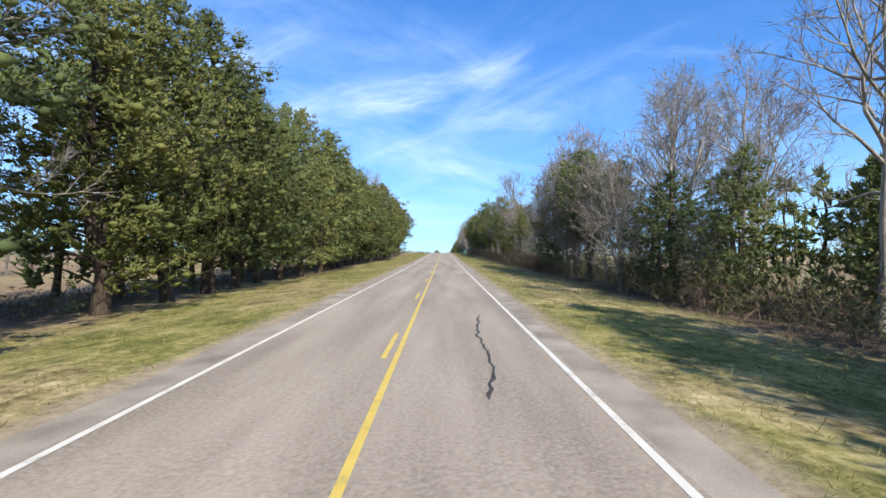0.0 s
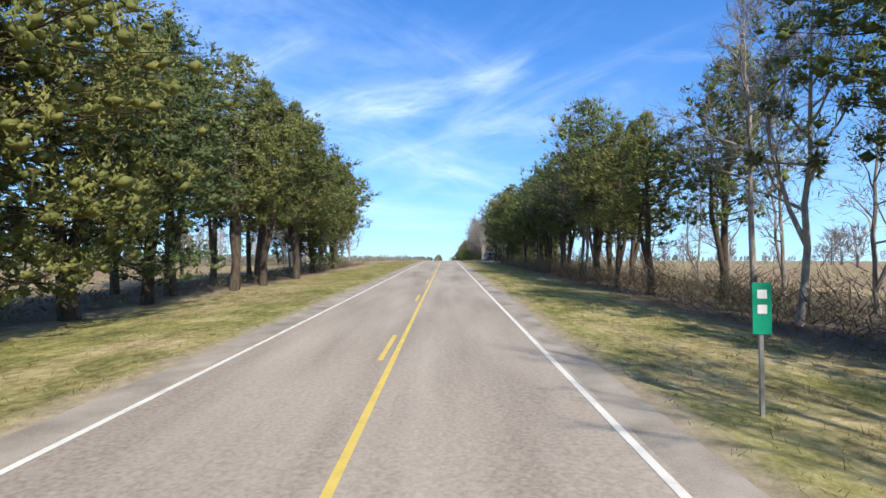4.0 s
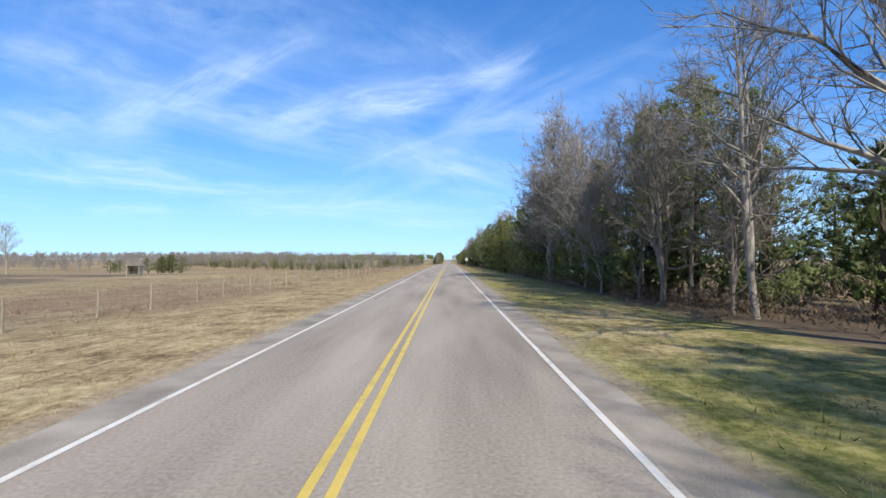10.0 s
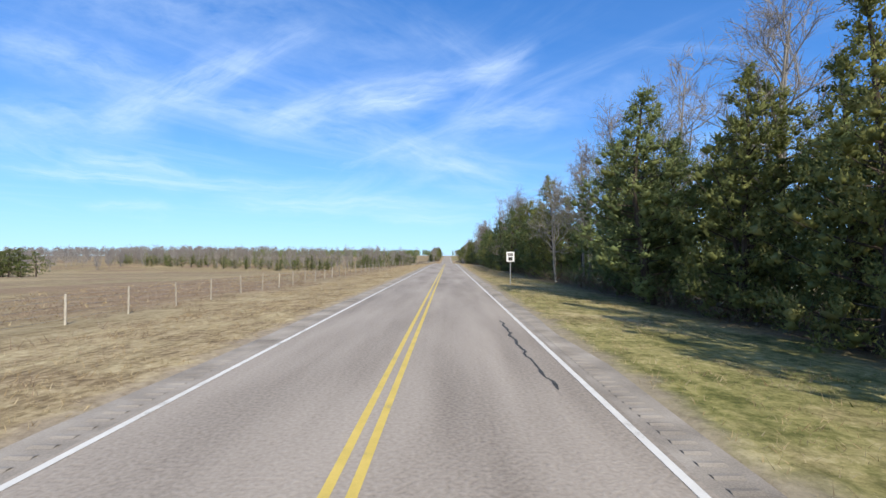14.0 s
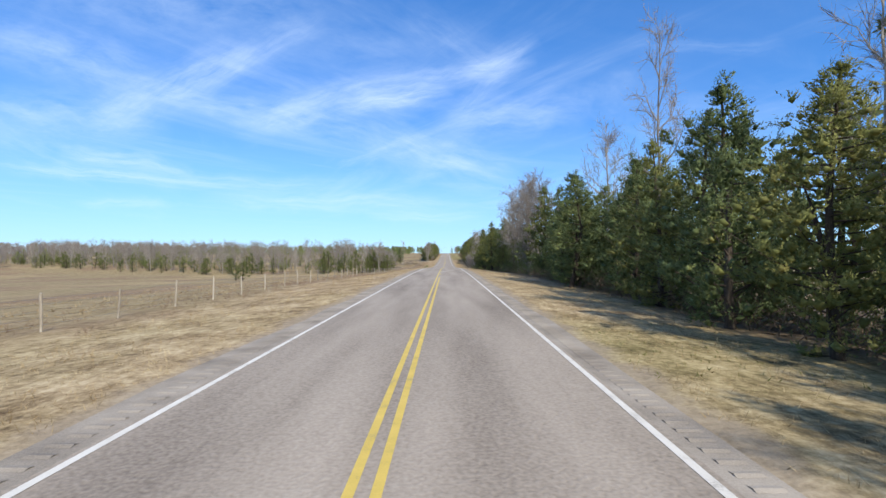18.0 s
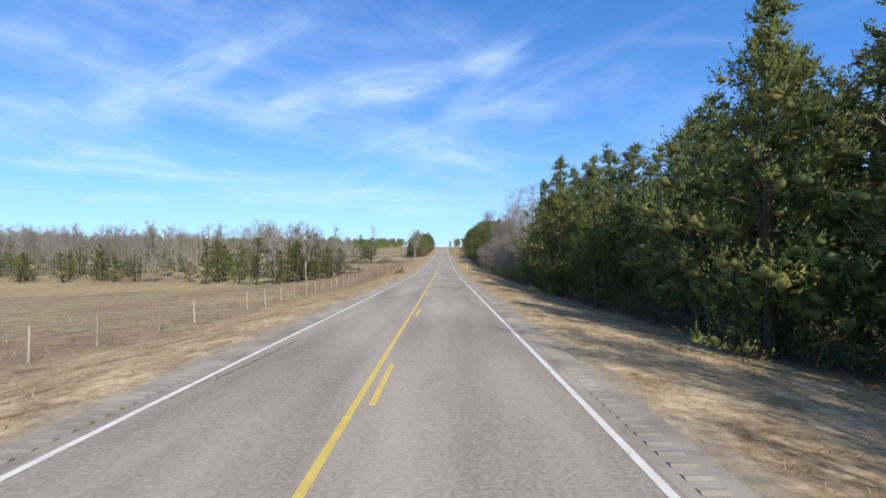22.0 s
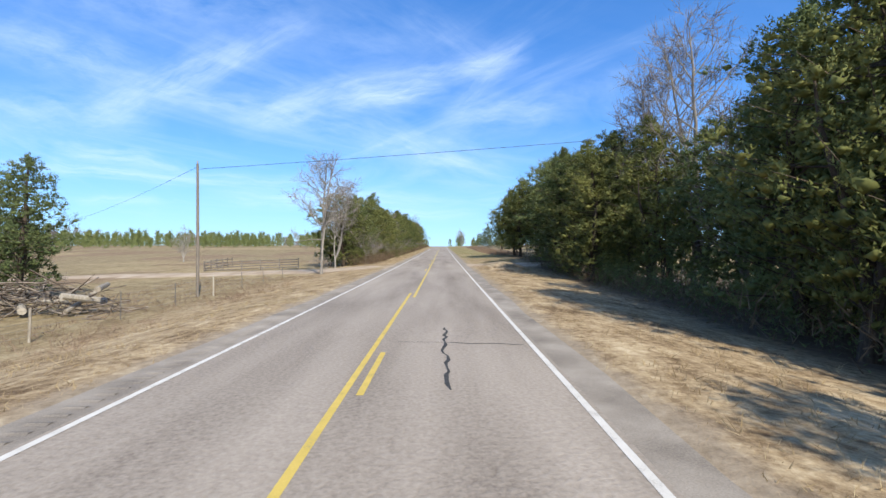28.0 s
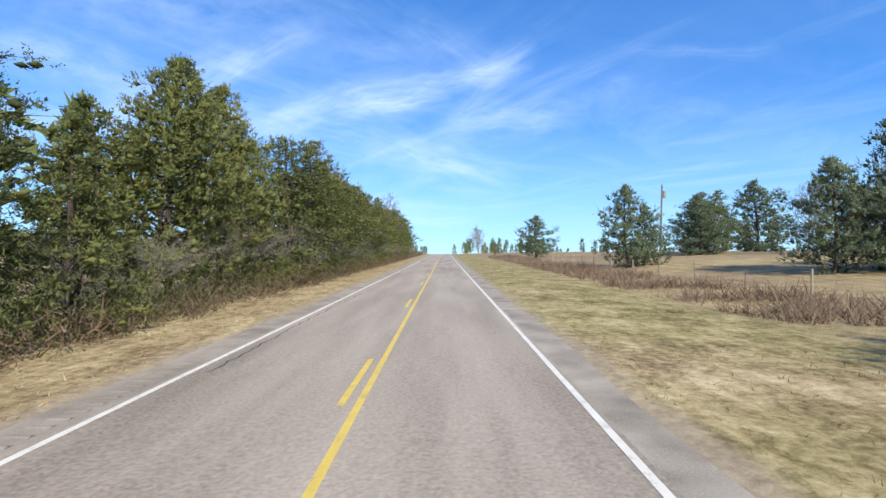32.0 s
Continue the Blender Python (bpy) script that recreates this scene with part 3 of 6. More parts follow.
class Soup:
    """Collects vertices and faces of one mesh."""

    def __init__(self):
        self.v, self.f, self.n = [], [], []

    def tube(self, pts, radii, sides):
        base = len(self.v)
        n = len(pts)
        for k in range(n):
            a, b = np.array(pts[max(k - 1, 0)], float), np.array(pts[min(k + 1, n - 1)], float)
            d = b - a
            d /= np.linalg.norm(d) + 1e-9
            ref = np.array((1.0, 0, 0)) if abs(d[2]) > .7 else np.array((0, 0, 1.0))
            u = np.cross(d, ref)
            u /= np.linalg.norm(u) + 1e-9
            w = np.cross(d, u)
            for i in range(sides):
                q = 2 * math.pi * i / sides
                self.v.append(tuple(np.array(pts[k]) + radii[k] * (math.cos(q) * u + math.sin(q) * w)))
        for k in range(n - 1):
            for i in range(sides):
                j = (i + 1) % sides
                self.f.append((base + k * sides + i, base + k * sides + j, base + (k + 1) * sides + j, base + (k + 1) * sides + i))

    def blades(self, centres, dirs, length, width, rng):
        """Thin pointed leaves or twigs, one triangle each."""
        n = len(centres)
        d = dirs / (np.linalg.norm(dirs, axis=1, keepdims=True) + 1e-9)
        r = rng.normal(size=(n, 3))
        u = np.cross(d, r)
        u /= np.linalg.norm(u, axis=1, keepdims=True) + 1e-9
        a = centres - u * width[:, None] / 2
        b = centres + u * width[:, None] / 2
        c = centres + d * length[:, None]
        base = len(self.v)
        allv = np.stack([a, b, c], 1).reshape(-1, 3)
        self.v += [tuple(p) for p in allv.tolist()]
        self.f += [(base + 3 * i, base + 3 * i + 1, base + 3 * i + 2) for i in range(n)]

    def plumage(self, centres, dirs, length, width, outward, rng):
        """Small leaves laid over the round of a clump, shaded as one soft mass."""
        n = len(centres)
        d = dirs / (np.linalg.norm(dirs, axis=1, keepdims=True) + 1e-9)
        u = np.cross(d, outward + rng.normal(size=(n, 3)) * .45)
        u /= np.linalg.norm(u, axis=1, keepdims=True) + 1e-9
        a, b, c = centres - u * width[:, None] / 2, centres + u * width[:, None] / 2, centres + d * length[:, None]
        face = np.cross(b - a, c - a)
        flip = (np.einsum("ij,ij->i", face, outward) < 0)[:, None]
        a, b = np.where(flip, b, a), np.where(flip, a, b)
        face = np.cross(b - a, c - a)
        face /= np.linalg.norm(face, axis=1, keepdims=True) + 1e-9
        soft = outward + face * .55
        soft /= np.linalg.norm(soft, axis=1, keepdims=True) + 1e-9
        base = len(self.v)
        self.v += [tuple(p) for p in np.stack([a, b, c], 1).reshape(-1, 3).tolist()]
        self.n += np.repeat(soft, 3, 0).tolist()
        self.f += [(base + 3 * i, base + 3 * i + 1, base + 3 * i + 2) for i in range(n)]

    def core(self, p, out, size, rng, rounded=False):
        """The dense inside of a foliage clump: a small uneven octahedron."""
        b = len(self.v)
        side = np.cross(out, (0, 0, 1.0))
        side /= np.linalg.norm(side) + 1e-9
        axes = (out * size * 1.1, side * size * .95, np.array((0, 0, size * .75)))
        for a in axes:
            for sign in (1, -1):
                tip = a * sign * rng.uniform(.75, 1.15) + rng.normal(size=3) * size * .12
                self.v.append(tuple(p + tip))
                if rounded:
                    self.n.append(tuple(tip / np.linalg.norm(tip)))
        for i in (0, 1):
            for j in (2, 3):
                for k in (4, 5):
                    self.f.append((b + i, b + j, b + k) if (i + j + k) % 2 == 1 else (b + j, b + i, b + k))

    def mesh(self, name, mat, smooth=False):
        me = from_arrays(name, self.v, self.f, mat, smooth or bool(self.n))
        if self.n:
            me.normals_split_custom_set_from_vertices(self.n)
        return me


def wobble(rng, start, end, bend, n):
    start, end = np.array(start, float), np.array(end, float)
    pts = []
    off = rng.normal(size=3) * bend
    for k in range(n + 1):
        u = k / n
        pts.append(start + (end - start) * u + off * math.sin(u * math.pi) + rng.normal(size=3) * bend * .25 * (0 < k < n))
    return pts


def cedar_meshes(seed, low, spread, profile, leaf, mat, count=58, per=4, sprigs=36, limbs=True, clump=1.0):
    """Trunk with limbs, and feathery foliage plumes, of a tree 10 m high. low: where the crown begins (0 to 1)."""
    rng = np.random.default_rng(seed)
    wood, crown = Soup(), Soup()
    top = np.array((rng.normal() * .35, rng.normal() * .35, 9.55))
    spine = wobble(rng, (0, 0, -.3), top, .22, 7)
    radii = [.17 * (1 - k / 7.4) ** .8 + .012 for k in range(8)]
    radii[0] = .23
    wood.tube(spine, radii, 7)
    if rng.random() < .5:
        sp = wobble(rng, spine[1], spine[3] + np.array((rng.normal() * .8, rng.normal() * .8, 2.2)), .2, 4)
        wood.tube(sp, [.14, .12, .1, .06, .02], 5)
    hearts, sizes, outs = [], [], []
    for b in range(count):
        u = low + (1 - low) * ((b + rng.random()) / count) ** (1.08 if profile == "cone" else .9)
        w = (u - low) / (1 - low)
        if profile == "cone":
            reach = (1 - w ** 1.25) ** .9 * (.7 + .3 * min(1, w / .12))
        elif profile == "oval":
            reach = math.sin(math.pi * min(1, .14 + .84 * w)) ** .65
        else:
            reach = (1 - w ** 2.4) ** .8 * (.6 + .4 * min(1, w / .25))
        az = b * 2.39996 + rng.normal() * .35
        # boughs bunch into lobes with hollows between them
        lobe = 1 + .20 * math.sin(2 * az + 7 * u + seed) + .16 * math.sin(3 * az - 11 * u + 2 * seed)
        reach = spread * max(reach, .07) * rng.uniform(.72, 1.08) * lobe
        k = u * 7
        i = min(int(k), 6)
        start = spine[i] + (spine[i + 1] - spine[i]) * (k - i)
        rise = (rng.uniform(.1, .75) if profile == "cone" else rng.uniform(.05, .8) * (1.15 - u)) * reach
        end = start + np.array((math.cos(az) * reach, math.sin(az) * reach, rise))
        if limbs and reach > .9:
            wood.tube([start, (start + end) / 2 + np.array((0, 0, -.06 * reach)), end], [.028 + .008 * reach, .018, .006], 3)
        out = (end - start) / (np.linalg.norm(end - start) + .1)
        across = np.array((-math.sin(az), math.cos(az), 0.0))
        m = max(1, round(per * (.35 + .8 * reach / spread)))
        for q in range(m):
            v = .25 + .75 * ((q + rng.random()) / m)
            p = start + (end - start) * v + across * rng.normal() * (.08 + .16 * reach * v) + rng.normal(size=3) * .07 - np.array((0, 0, rng.uniform(-.05, .16) * reach))
            hearts.append(p)
            sizes.append(rng.uniform(.65, 1.3) * clump * (.24 + .30 * min(1, reach / 2.2)))
            outs.append(out)
    for q in range(3):
        hearts.append(top - np.array((0, 0, .12 + .28 * q)))
        sizes.append(.14 + .07 * q)
        outs.append(np.array((.0, .1, 1.0)))
    for p, size, out in zip(hearts, sizes, outs):
        crown.core(p, out, size * .35, rng, True)
    # each plume: a short shoot with needles all along it
    along = 6
    plumes = max(2, sprigs // along)
    n = len(hearts) * plumes
    hp, hs, ho = (np.repeat(np.array(a), plumes, 0) for a in (hearts, sizes, outs))
    d = rng.normal(size=(n, 3))
    d /= np.linalg.norm(d, axis=1, keepdims=True)
    shoot = d * .65 + ho * .45 + np.array((0, 0, .62))
    shoot /= np.linalg.norm(shoot, axis=1, keepdims=True)
    root = hp + d * np.array((1, 1, .8)) * (hs * rng.uniform(.15, .62, n))[:, None]
    length = hs * rng.uniform(.45, 1.05, n)
    t = np.tile((np.arange(along) + .5) / along, n)
    rp, rs, rl = (np.repeat(a, along, 0) for a in (root, shoot, length))
    c = rp + rs * (rl * t)[:, None] + rng.normal(size=(n * along, 3)) * .02
    dd = rs * .85 + rng.normal(size=(n * along, 3)) * .5
    away = c - np.repeat(hp, along, 0)
    away /= np.linalg.norm(away, axis=1, keepdims=True) + 1e-9
    away = away + np.repeat(ho, along, 0) * .35
    crown.plumage(c, dd, leaf * rng.uniform(.8, 1.5, n * along) * (1.15 - .45 * t), leaf * rng.uniform(.38, .70, n * along), away, rng)
    return wood.mesh("cedar_trunk", M_BARK, True), crown.mesh("cedar_crown", mat)


def tall_bare_meshes(seed, low, spread, limbs, leaders=1, mistletoe=0, slim=1.0, arch=1.0, twigs=6, bark=None, light=False):
    """Leafless tree 10 m high: one or more leaders, ascending limbs, branches and fine twigs. low: where the crown begins."""
    rng = np.random.default_rng(seed)
    wood, crown = Soup(), Soup()
    main = wobble(rng, (0, 0, -.3), (rng.normal() * .5, rng.normal() * .5, 9.3), .2, 8)
    thick = .17 * slim
    stems = [(main, [thick * (1 - k / 8.6) ** .85 + .008 for k in range(9)], low)]
    for q in range(leaders - 1):
        k = int(max(1, low * 8 * rng.uniform(.45, .9)))
        a = rng.uniform(0, 6.28)
        end = main[k] + np.array((math.cos(a), math.sin(a), 0)) * spread * rng.uniform(.8, 1.5) + np.array((0, 0, 9.0 * rng.uniform(.86, 1.0) - main[k][2]))
        pts = wobble(rng, main[k], end, .28, 6)
        r0 = stems[0][1][k] * rng.uniform(.6, .85)
        stems.append((pts, [r0 * (1 - j / 6.6) ** .85 + .008 for j in range(7)], .2))
    spots, heads, lens, perch = [], [], [], []

    def stretch(p, d, length, n, up, sway):
        pts = [np.array(p)]
        for _ in range(n):
            d = d + np.array((0, 0, up)) + rng.normal(size=3) * sway
            d = d / np.linalg.norm(d)
            pts.append(pts[-1] + d * length / n)
        return pts

    for pts, radii, base in stems:
        n = len(pts) - 1
        wood.tube(pts, radii, 7)
        count = limbs if pts is main else int(limbs * .6)
        for b in range(count):
            u = base + (.98 - base) * (b + rng.random()) / count
            w = (u - base) / (1 - base)
            i = min(int(u * n), n - 1)
            p = pts[i] + (pts[i + 1] - pts[i]) * (u * n - i)
            r = radii[i] + (radii[i + 1] - radii[i]) * (u * n - i)
            az = b * 2.4 + rng.normal() * .5
            tilt = radians(22 + 40 * w + rng.normal() * 12)
            d = np.array((math.cos(az) * math.cos(tilt), math.sin(az) * math.cos(tilt), math.sin(tilt)))
            length = spread * 3.1 * (1 - .72 * w) * (.7 + .3 * min(1, w / .2)) * rng.uniform(.65, 1.15)
            limb = stretch(p, d, length, 5, .10 * arch, .17)
            lr = min(r * .62, .02 + .022 * length)
            wood.tube(limb, [lr * (1 - k / 5.6) + .006 for k in range(6)], 3 if light else 4)
            perch.append(limb[3])
            kids = max(3, int(3 + length * 1.5))
            for q in range(kids):
                v = .22 + .78 * (q + rng.random()) / kids
                j = min(int(v * 5), 4)
                s = limb[j] + (limb[j + 1] - limb[j]) * (v * 5 - j)
                ld = limb[j + 1] - limb[j]
                ld /= np.linalg.norm(ld)
                side = np.cross(ld, rng.normal(size=3))
                side /= np.linalg.norm(side) + 1e-9
                a = rng.uniform(.5, 1.05)
                bl = (.35 + .42 * length * (1.1 - .6 * v)) * rng.uniform(.6, 1.1)
                branch = stretch(s, ld * math.cos(a) + side * math.sin(a), bl, 3, .14 * arch, .2)
                br = min(lr * .5, .008 + .012 * bl)
                if light:
                    spots += branch[:3]
                    heads += [branch[k + 1] - branch[k] for k in range(3)]
                    lens += [bl * .5] * 3
                else:
                    wood.tube(branch, [br, br * .75, br * .5, .004], 3)
                for e in range(3 if light else 5):
                    v2 = .15 + .85 * (e + rng.random()) / (3 if light else 5)
                    j2 = min(int(v2 * 3), 2)
                    s2 = branch[j2] + (branch[j2 + 1] - branch[j2]) * (v2 * 3 - j2)
                    bd = branch[j2 + 1] - branch[j2]
                    bd = bd / np.linalg.norm(bd) + rng.normal(size=3) * .55 + np.array((0, 0, .12))
                    tip = s2 + bd / np.linalg.norm(bd) * rng.uniform(.3, .75)
                    if not light:
                        wood.tube([s2, tip], [.0085, .003], 3)
                    for _ in range(twigs):
                        f = rng.random()
                        spots.append(s2 + (tip - s2) * f)
                        heads.append(bd + rng.normal(size=3) * .6)
                        lens.append(rng.uniform(.2, .55))
    crown.blades(np.array(spots), np.array(heads), np.array(lens), rng.uniform(.008, .016, len(spots)) * (2.8 if light else 1), rng)
    balls = []
    for _ in range(mistletoe):
        s = Soup()
        c = perch[rng.integers(0, len(perch))]
        m = 150
        dd = rng.normal(size=(m, 3))
        dd /= np.linalg.norm(dd, axis=1, keepdims=True)
        s.core(c, np.array((1.0, 0, 0)), .12, rng)
        s.blades(c + dd * .14, dd, rng.uniform(.1, .24, m), np.full(m, .06), rng)
        balls.append(s.mesh("mistletoe", M_CEDAR))
    return wood.mesh("bare_trunk", bark or M_BARE, True), crown.mesh("bare_twigs", M_TWIG), balls


def shrub_meshes(seed, spread, fork, twigs, slim=1.0, boughs=5, sprigs=4, twig_w=.02, sides=(6, 4, 3, 3), stem=4.3):
    """Leafless shrub, built 10 m high: many forking stems, with twigs as the crown."""
    rng = np.random.default_rng(seed)
    wood, crown = Soup(), Soup()
    tips = []

    def grow(start, direction, length, radius, level):
        end = start + direction * length
        n = max(1, (4, 3, 2, 1)[level] - (sides[0] < 6))
        pts = wobble(rng, start, end, length * (.05 if level == 0 else .09), n)
        end_r = radius * (.5 if level < 3 else .2)
        wood.tube(pts, [radius + (end_r - radius) * k / n for k in range(n + 1)], sides[level])
        if level >= 3:
            tips.append((pts, direction, length))
            return
        kids = (fork, boughs, sprigs)[level]
        for k in range(kids):
            v = (.55 + .45 * (k + .6) / kids) if level == 0 else (.3 + .7 * (k + rng.random()) / kids)
            idx = min(int(v * n), n - 1)
            p = pts[idx] + (pts[idx + 1] - pts[idx]) * (v * n - idx)
            az = k * 2.4 + rng.random() * 1.2
            side = np.array((math.cos(az), math.sin(az), 0.0))
            side -= direction * side.dot(direction)
            side /= np.linalg.norm(side) + 1e-9
            lean = rng.uniform(.35, .85) * (spread if level == 0 else 1.0)
            d = direction * math.cos(lean) + side * math.sin(lean)
            d = d + np.array((0, 0, .18))
            d /= np.linalg.norm(d)
            grow(p, d, length * rng.uniform(.55, .8) * (1.0 if level else 1.05), radius * rng.uniform(.34, .5) * (.75 if level == 2 else 1), level + 1)
        if level < 3:
            grow(pts[-1], (direction + rng.normal(size=3) * .15) / np.linalg.norm(direction + rng.normal(size=3) * .15), length * .62, end_r * (.7 if level == 2 else 1), level + 1)

    grow(np.array((0, 0, -.2)), np.array((rng.normal() * .05, rng.normal() * .05, 1.0)), stem, .165 * slim, 0)
    cs, ds, ls, ws = [], [], [], []
    for pts, d, length in tips:
        for _ in range(twigs):
            k = rng.integers(0, len(pts) - 1)
            p = pts[k] + (pts[k + 1] - pts[k]) * rng.random()
            cs.append(p)
            ds.append(d * .8 + rng.normal(size=3) * .55 + np.array((0, 0, .15)))
            ls.append(rng.uniform(.35, .95))
            ws.append(rng.uniform(.4, 1.0) * twig_w)
    # carry the tree to 10 m
    zmax = max(v[2] for v in wood.v)
    k = 9.6 / zmax
    wood.v = [(x * k, y * k, z * k) for x, y, z in wood.v]
    crown.blades(np.array(cs) * k, np.array(ds), np.array(ls), np.array(ws), rng)
    return wood.mesh("bare_trunk", M_BARE, True), crown.mesh("bare_twigs", M_TWIG), ()


CEDARS = {}
for k, (low, spread, profile, leaf, mat, count, per, sprigs) in enumerate([
        (.03, 2.9, "round", .105, M_CEDAR, 70, 5, 60), (.02, 3.2, "cone", .105, M_CEDAR, 74, 5, 60), (.04, 3.0, "oval", .105, M_CEDAR, 70, 5, 60),
        (.03, 2.9, "round", .105, M_PINE, 70, 5, 60), (.02, 3.2, "cone", .105, M_PINE, 74, 5, 60), (.03, 3.3, "cone", .105, M_PINE, 74, 5, 60),
        (.02, 3.1, "cone", .105, M_CEDAR, 74, 5, 60), (.01, 4.7, "cone", .15, M_JUNIPER, 90, 6, 48), (.01, 4.4, "cone", .15, M_JUNIPER, 90, 6, 48),
        # broad dense yard trees
        (.13, 3.7, "round", .105, M_CEDAR, 130, 6, 60), (.14, 3.8, "oval", .105, M_PINE, 130, 6, 60),
        # plainer trees for the far side of the field
        (.02, 3.4, "round", .30, M_CEDAR, 30, 3, 24), (.02, 3.0, "cone", .30, M_PINE, 30, 3, 24), (.02, 3.2, "oval", .30, M_PINE, 30, 3, 24),
        # tall trees of the woods
        (.09, 3.0, "round", .085, M_CEDAR, 118, 7, 42), (.16, 2.9, "oval", .085, M_PINE, 100, 6, 48), (.08, 2.9, "round", .085, M_PINE, 118, 7, 42),
        # hedge trees clothed to the ground
        (.02, 3.2, "oval", .09, M_CEDAR, 100, 6, 48),
        # tall trees with long bare stems
        (.30, 2.9, "round", .085, M_CEDAR, 84, 6, 48), (.34, 2.7, "oval", .085, M_PINE, 84, 6, 48)]):
    CEDARS[k] = cedar_meshes(11 + k, low, spread, profile, leaf, mat, count, per, sprigs, clump=.74 if k > 13 else .86 if k in (9, 10) else 1.05)
BACK = [cedar_meshes(40 + k, .08, 2.7, ("round", "cone", "oval")[k], .58, M_PINE, 22, 3, 9, False) for k in range(3)]
LOW = [cedar_meshes(50 + k, .04, 3.2, ("round", "cone", "oval")[k], .6, M_PINE, 16, 3, 10, False) for k in range(3)]
BACK_BARES = [tall_bare_meshes(90 + k, .25 + .08 * k, 1.15 - .1 * k, 12, 2, 0, .7, .9, 4, light=True) for k in range(3)]
BARES = {}


def mesh_arrays(me):
    co = np.empty(len(me.vertices) * 3)
    me.vertices.foreach_get("co", co)
    faces = [tuple(p.vertices) for p in me.polygons]
    bpy.data.meshes.remove(me)
    return co.reshape(-1, 3), faces


BACK_ARRAYS = [[mesh_arrays(me) for me in pair] for pair in BACK]
LOW_ARRAYS = [[mesh_arrays(me) for me in pair] for pair in LOW]
BACK_BARE_ARRAYS = [[mesh_arrays(me) for me in trio[:2]] for trio in BACK_BARES]
for k, (low, spread, limbs, leaders, balls, slim, arch) in enumerate([
        (.30, 1.2, 17, 2, 0, .62, 1.0), (.40, .95, 17, 1, 0, .55, 1.1), (.22, 1.6, 17, 3, 0, 1.05, .45), (.34, 1.0, 15, 2, 9, .62, .8),
        (.45, .7, 12, 1, 3, .5, 1.0), (.26, 1.05, 15, 3, 0, .52, 1.0)]):
    BARES[k] = tall_bare_meshes(70 + k, low, spread, limbs, leaders, balls, slim, arch)


BARES[8] = tall_bare_meshes(78, .2, 1.35, 22, 3, 0, .8, .9)   # broad and round, very twiggy
BARES[9] = tall_bare_meshes(79, .1, 1.15, 15, 6, 0, .6, 1.2)   # many stems fanning up from the ground
BARES[10] = tall_bare_meshes(80, .3, 1.45, 15, 3, 22, .8, .6)   # hung with mistletoe
for k in (6, 7):
    BARES[k] = shrub_meshes(70 + k, 1.25, 8, 14, slim=.13, boughs=4, sprigs=2, sides=(4, 3, 3, 3), stem=1.4)


FAR_CEDARS = []


def cedar(kind, s, x, h, wide=1.0, label="", sink=0.0):
    wood, crown = CEDARS[kind]
    rng = random.Random(s * 31.7 + x * 7.1)
    if kind in (11, 12, 13):
        # trees across the field, never passed near, end up in one clump
        FAR_CEDARS.append((kind, s, x, h, wide, rng.uniform(0, 6.28)))
        return None
    base = new("cedar_tree")
    k = h / 10.0
    base.matrix_basis = Matrix.Translation((x, s, land_z(x, s) - sink)) @ Matrix.Rotation(rng.uniform(0, 6.28), 4, "Z") @ Matrix.Diagonal((k * wide, k * wide, k, 1))
    piece("trunk", wood, base)
    piece("crown", crown, base)
    dark = kind in (3, 4, 5, 7, 8, 10, 12, 13, 15, 16)
    return tagged(base, label or ("dark green cedar tree with a shaggy crown" if dark else "olive green cedar tree with feathery foliage"),
                  "tree", "cedar trees along the road")


def bare(kind, s, x, h, wide=1.0, label="", turn=None):
    wood, crown, balls = BARES[kind]
    rng = random.Random(s * 17.3 + x * 5.9)
    base = new("bare_tree")
    k = h * 1.02 / 10.0
    base.matrix_basis = Matrix.Translation((x, s, land_z(x, s))) @ Matrix.Rotation(rng.uniform(0, 6.28) if turn is None else turn, 4, "Z") @ Matrix.Diagonal((k * wide, k * wide, k, 1))
    piece("trunk", wood, base)
    piece("crown", crown, base)
    for ball in balls or ():
        piece("mistletoe", ball, base, label="green clump of mistletoe")
    return tagged(base, label or "leafless grey deciduous tree with fine twigs", "tree", "bare trees along the road")


def wood_row(seed, s0, s1, x, step, hmin, hmax, share, kinds=(0, 1, 2, 6, 3, 5), bkinds=(0, 1, 3, 5), depth=2.0, wide=1.0):
    """A stretch of mixed roadside trees; share: how many of them are leafless."""
    rng = random.Random(seed)
    s = s0
    while s < s1:
        xx = x + rng.uniform(-depth, depth)
        h = rng.uniform(hmin, hmax)
        if rng.random() < share:
            bare(rng.choice(bkinds), s, xx, h * rng.uniform(.95, 1.15), wide)
        else:
            cedar(rng.choice(kinds), s, xx, h, wide * rng.uniform(.85, 1.1))
        s += step * rng.uniform(.65, 1.35)


def back_woods(seed, spots, hmin, hmax, leafless, label):
    """Rear trees that are never passed near, joined into one."""
    rng = random.Random(seed)
    leaves, stems = Soup(), Soup()
    for xx, s in spots:
        h = rng.uniform(hmin, hmax)
        a, k = rng.uniform(0, 6.28), h / 10
        turn = np.array(((math.cos(a), -math.sin(a), 0), (math.sin(a), math.cos(a), 0), (0, 0, 1)))
        for soup, (co, faces) in zip((stems, leaves), rng.choice(BACK_BARE_ARRAYS if leafless else (LOW_ARRAYS if hmax < 10 else BACK_ARRAYS))):
            b = len(soup.v)
            soup.v += (co @ turn.T * k + np.array((xx, s, land_z(xx, s)))).tolist()
            soup.f += [tuple(i + b for i in f) for f in faces]
    base = tagged(new("back_woods"), label, "woods", kind="stuff")
    piece("trunks", stems.mesh("trunks", M_BARE if leafless else M_BARK), base)
    piece("crowns", leaves.mesh("crowns", M_TWIG if leafless else M_PINE), base)


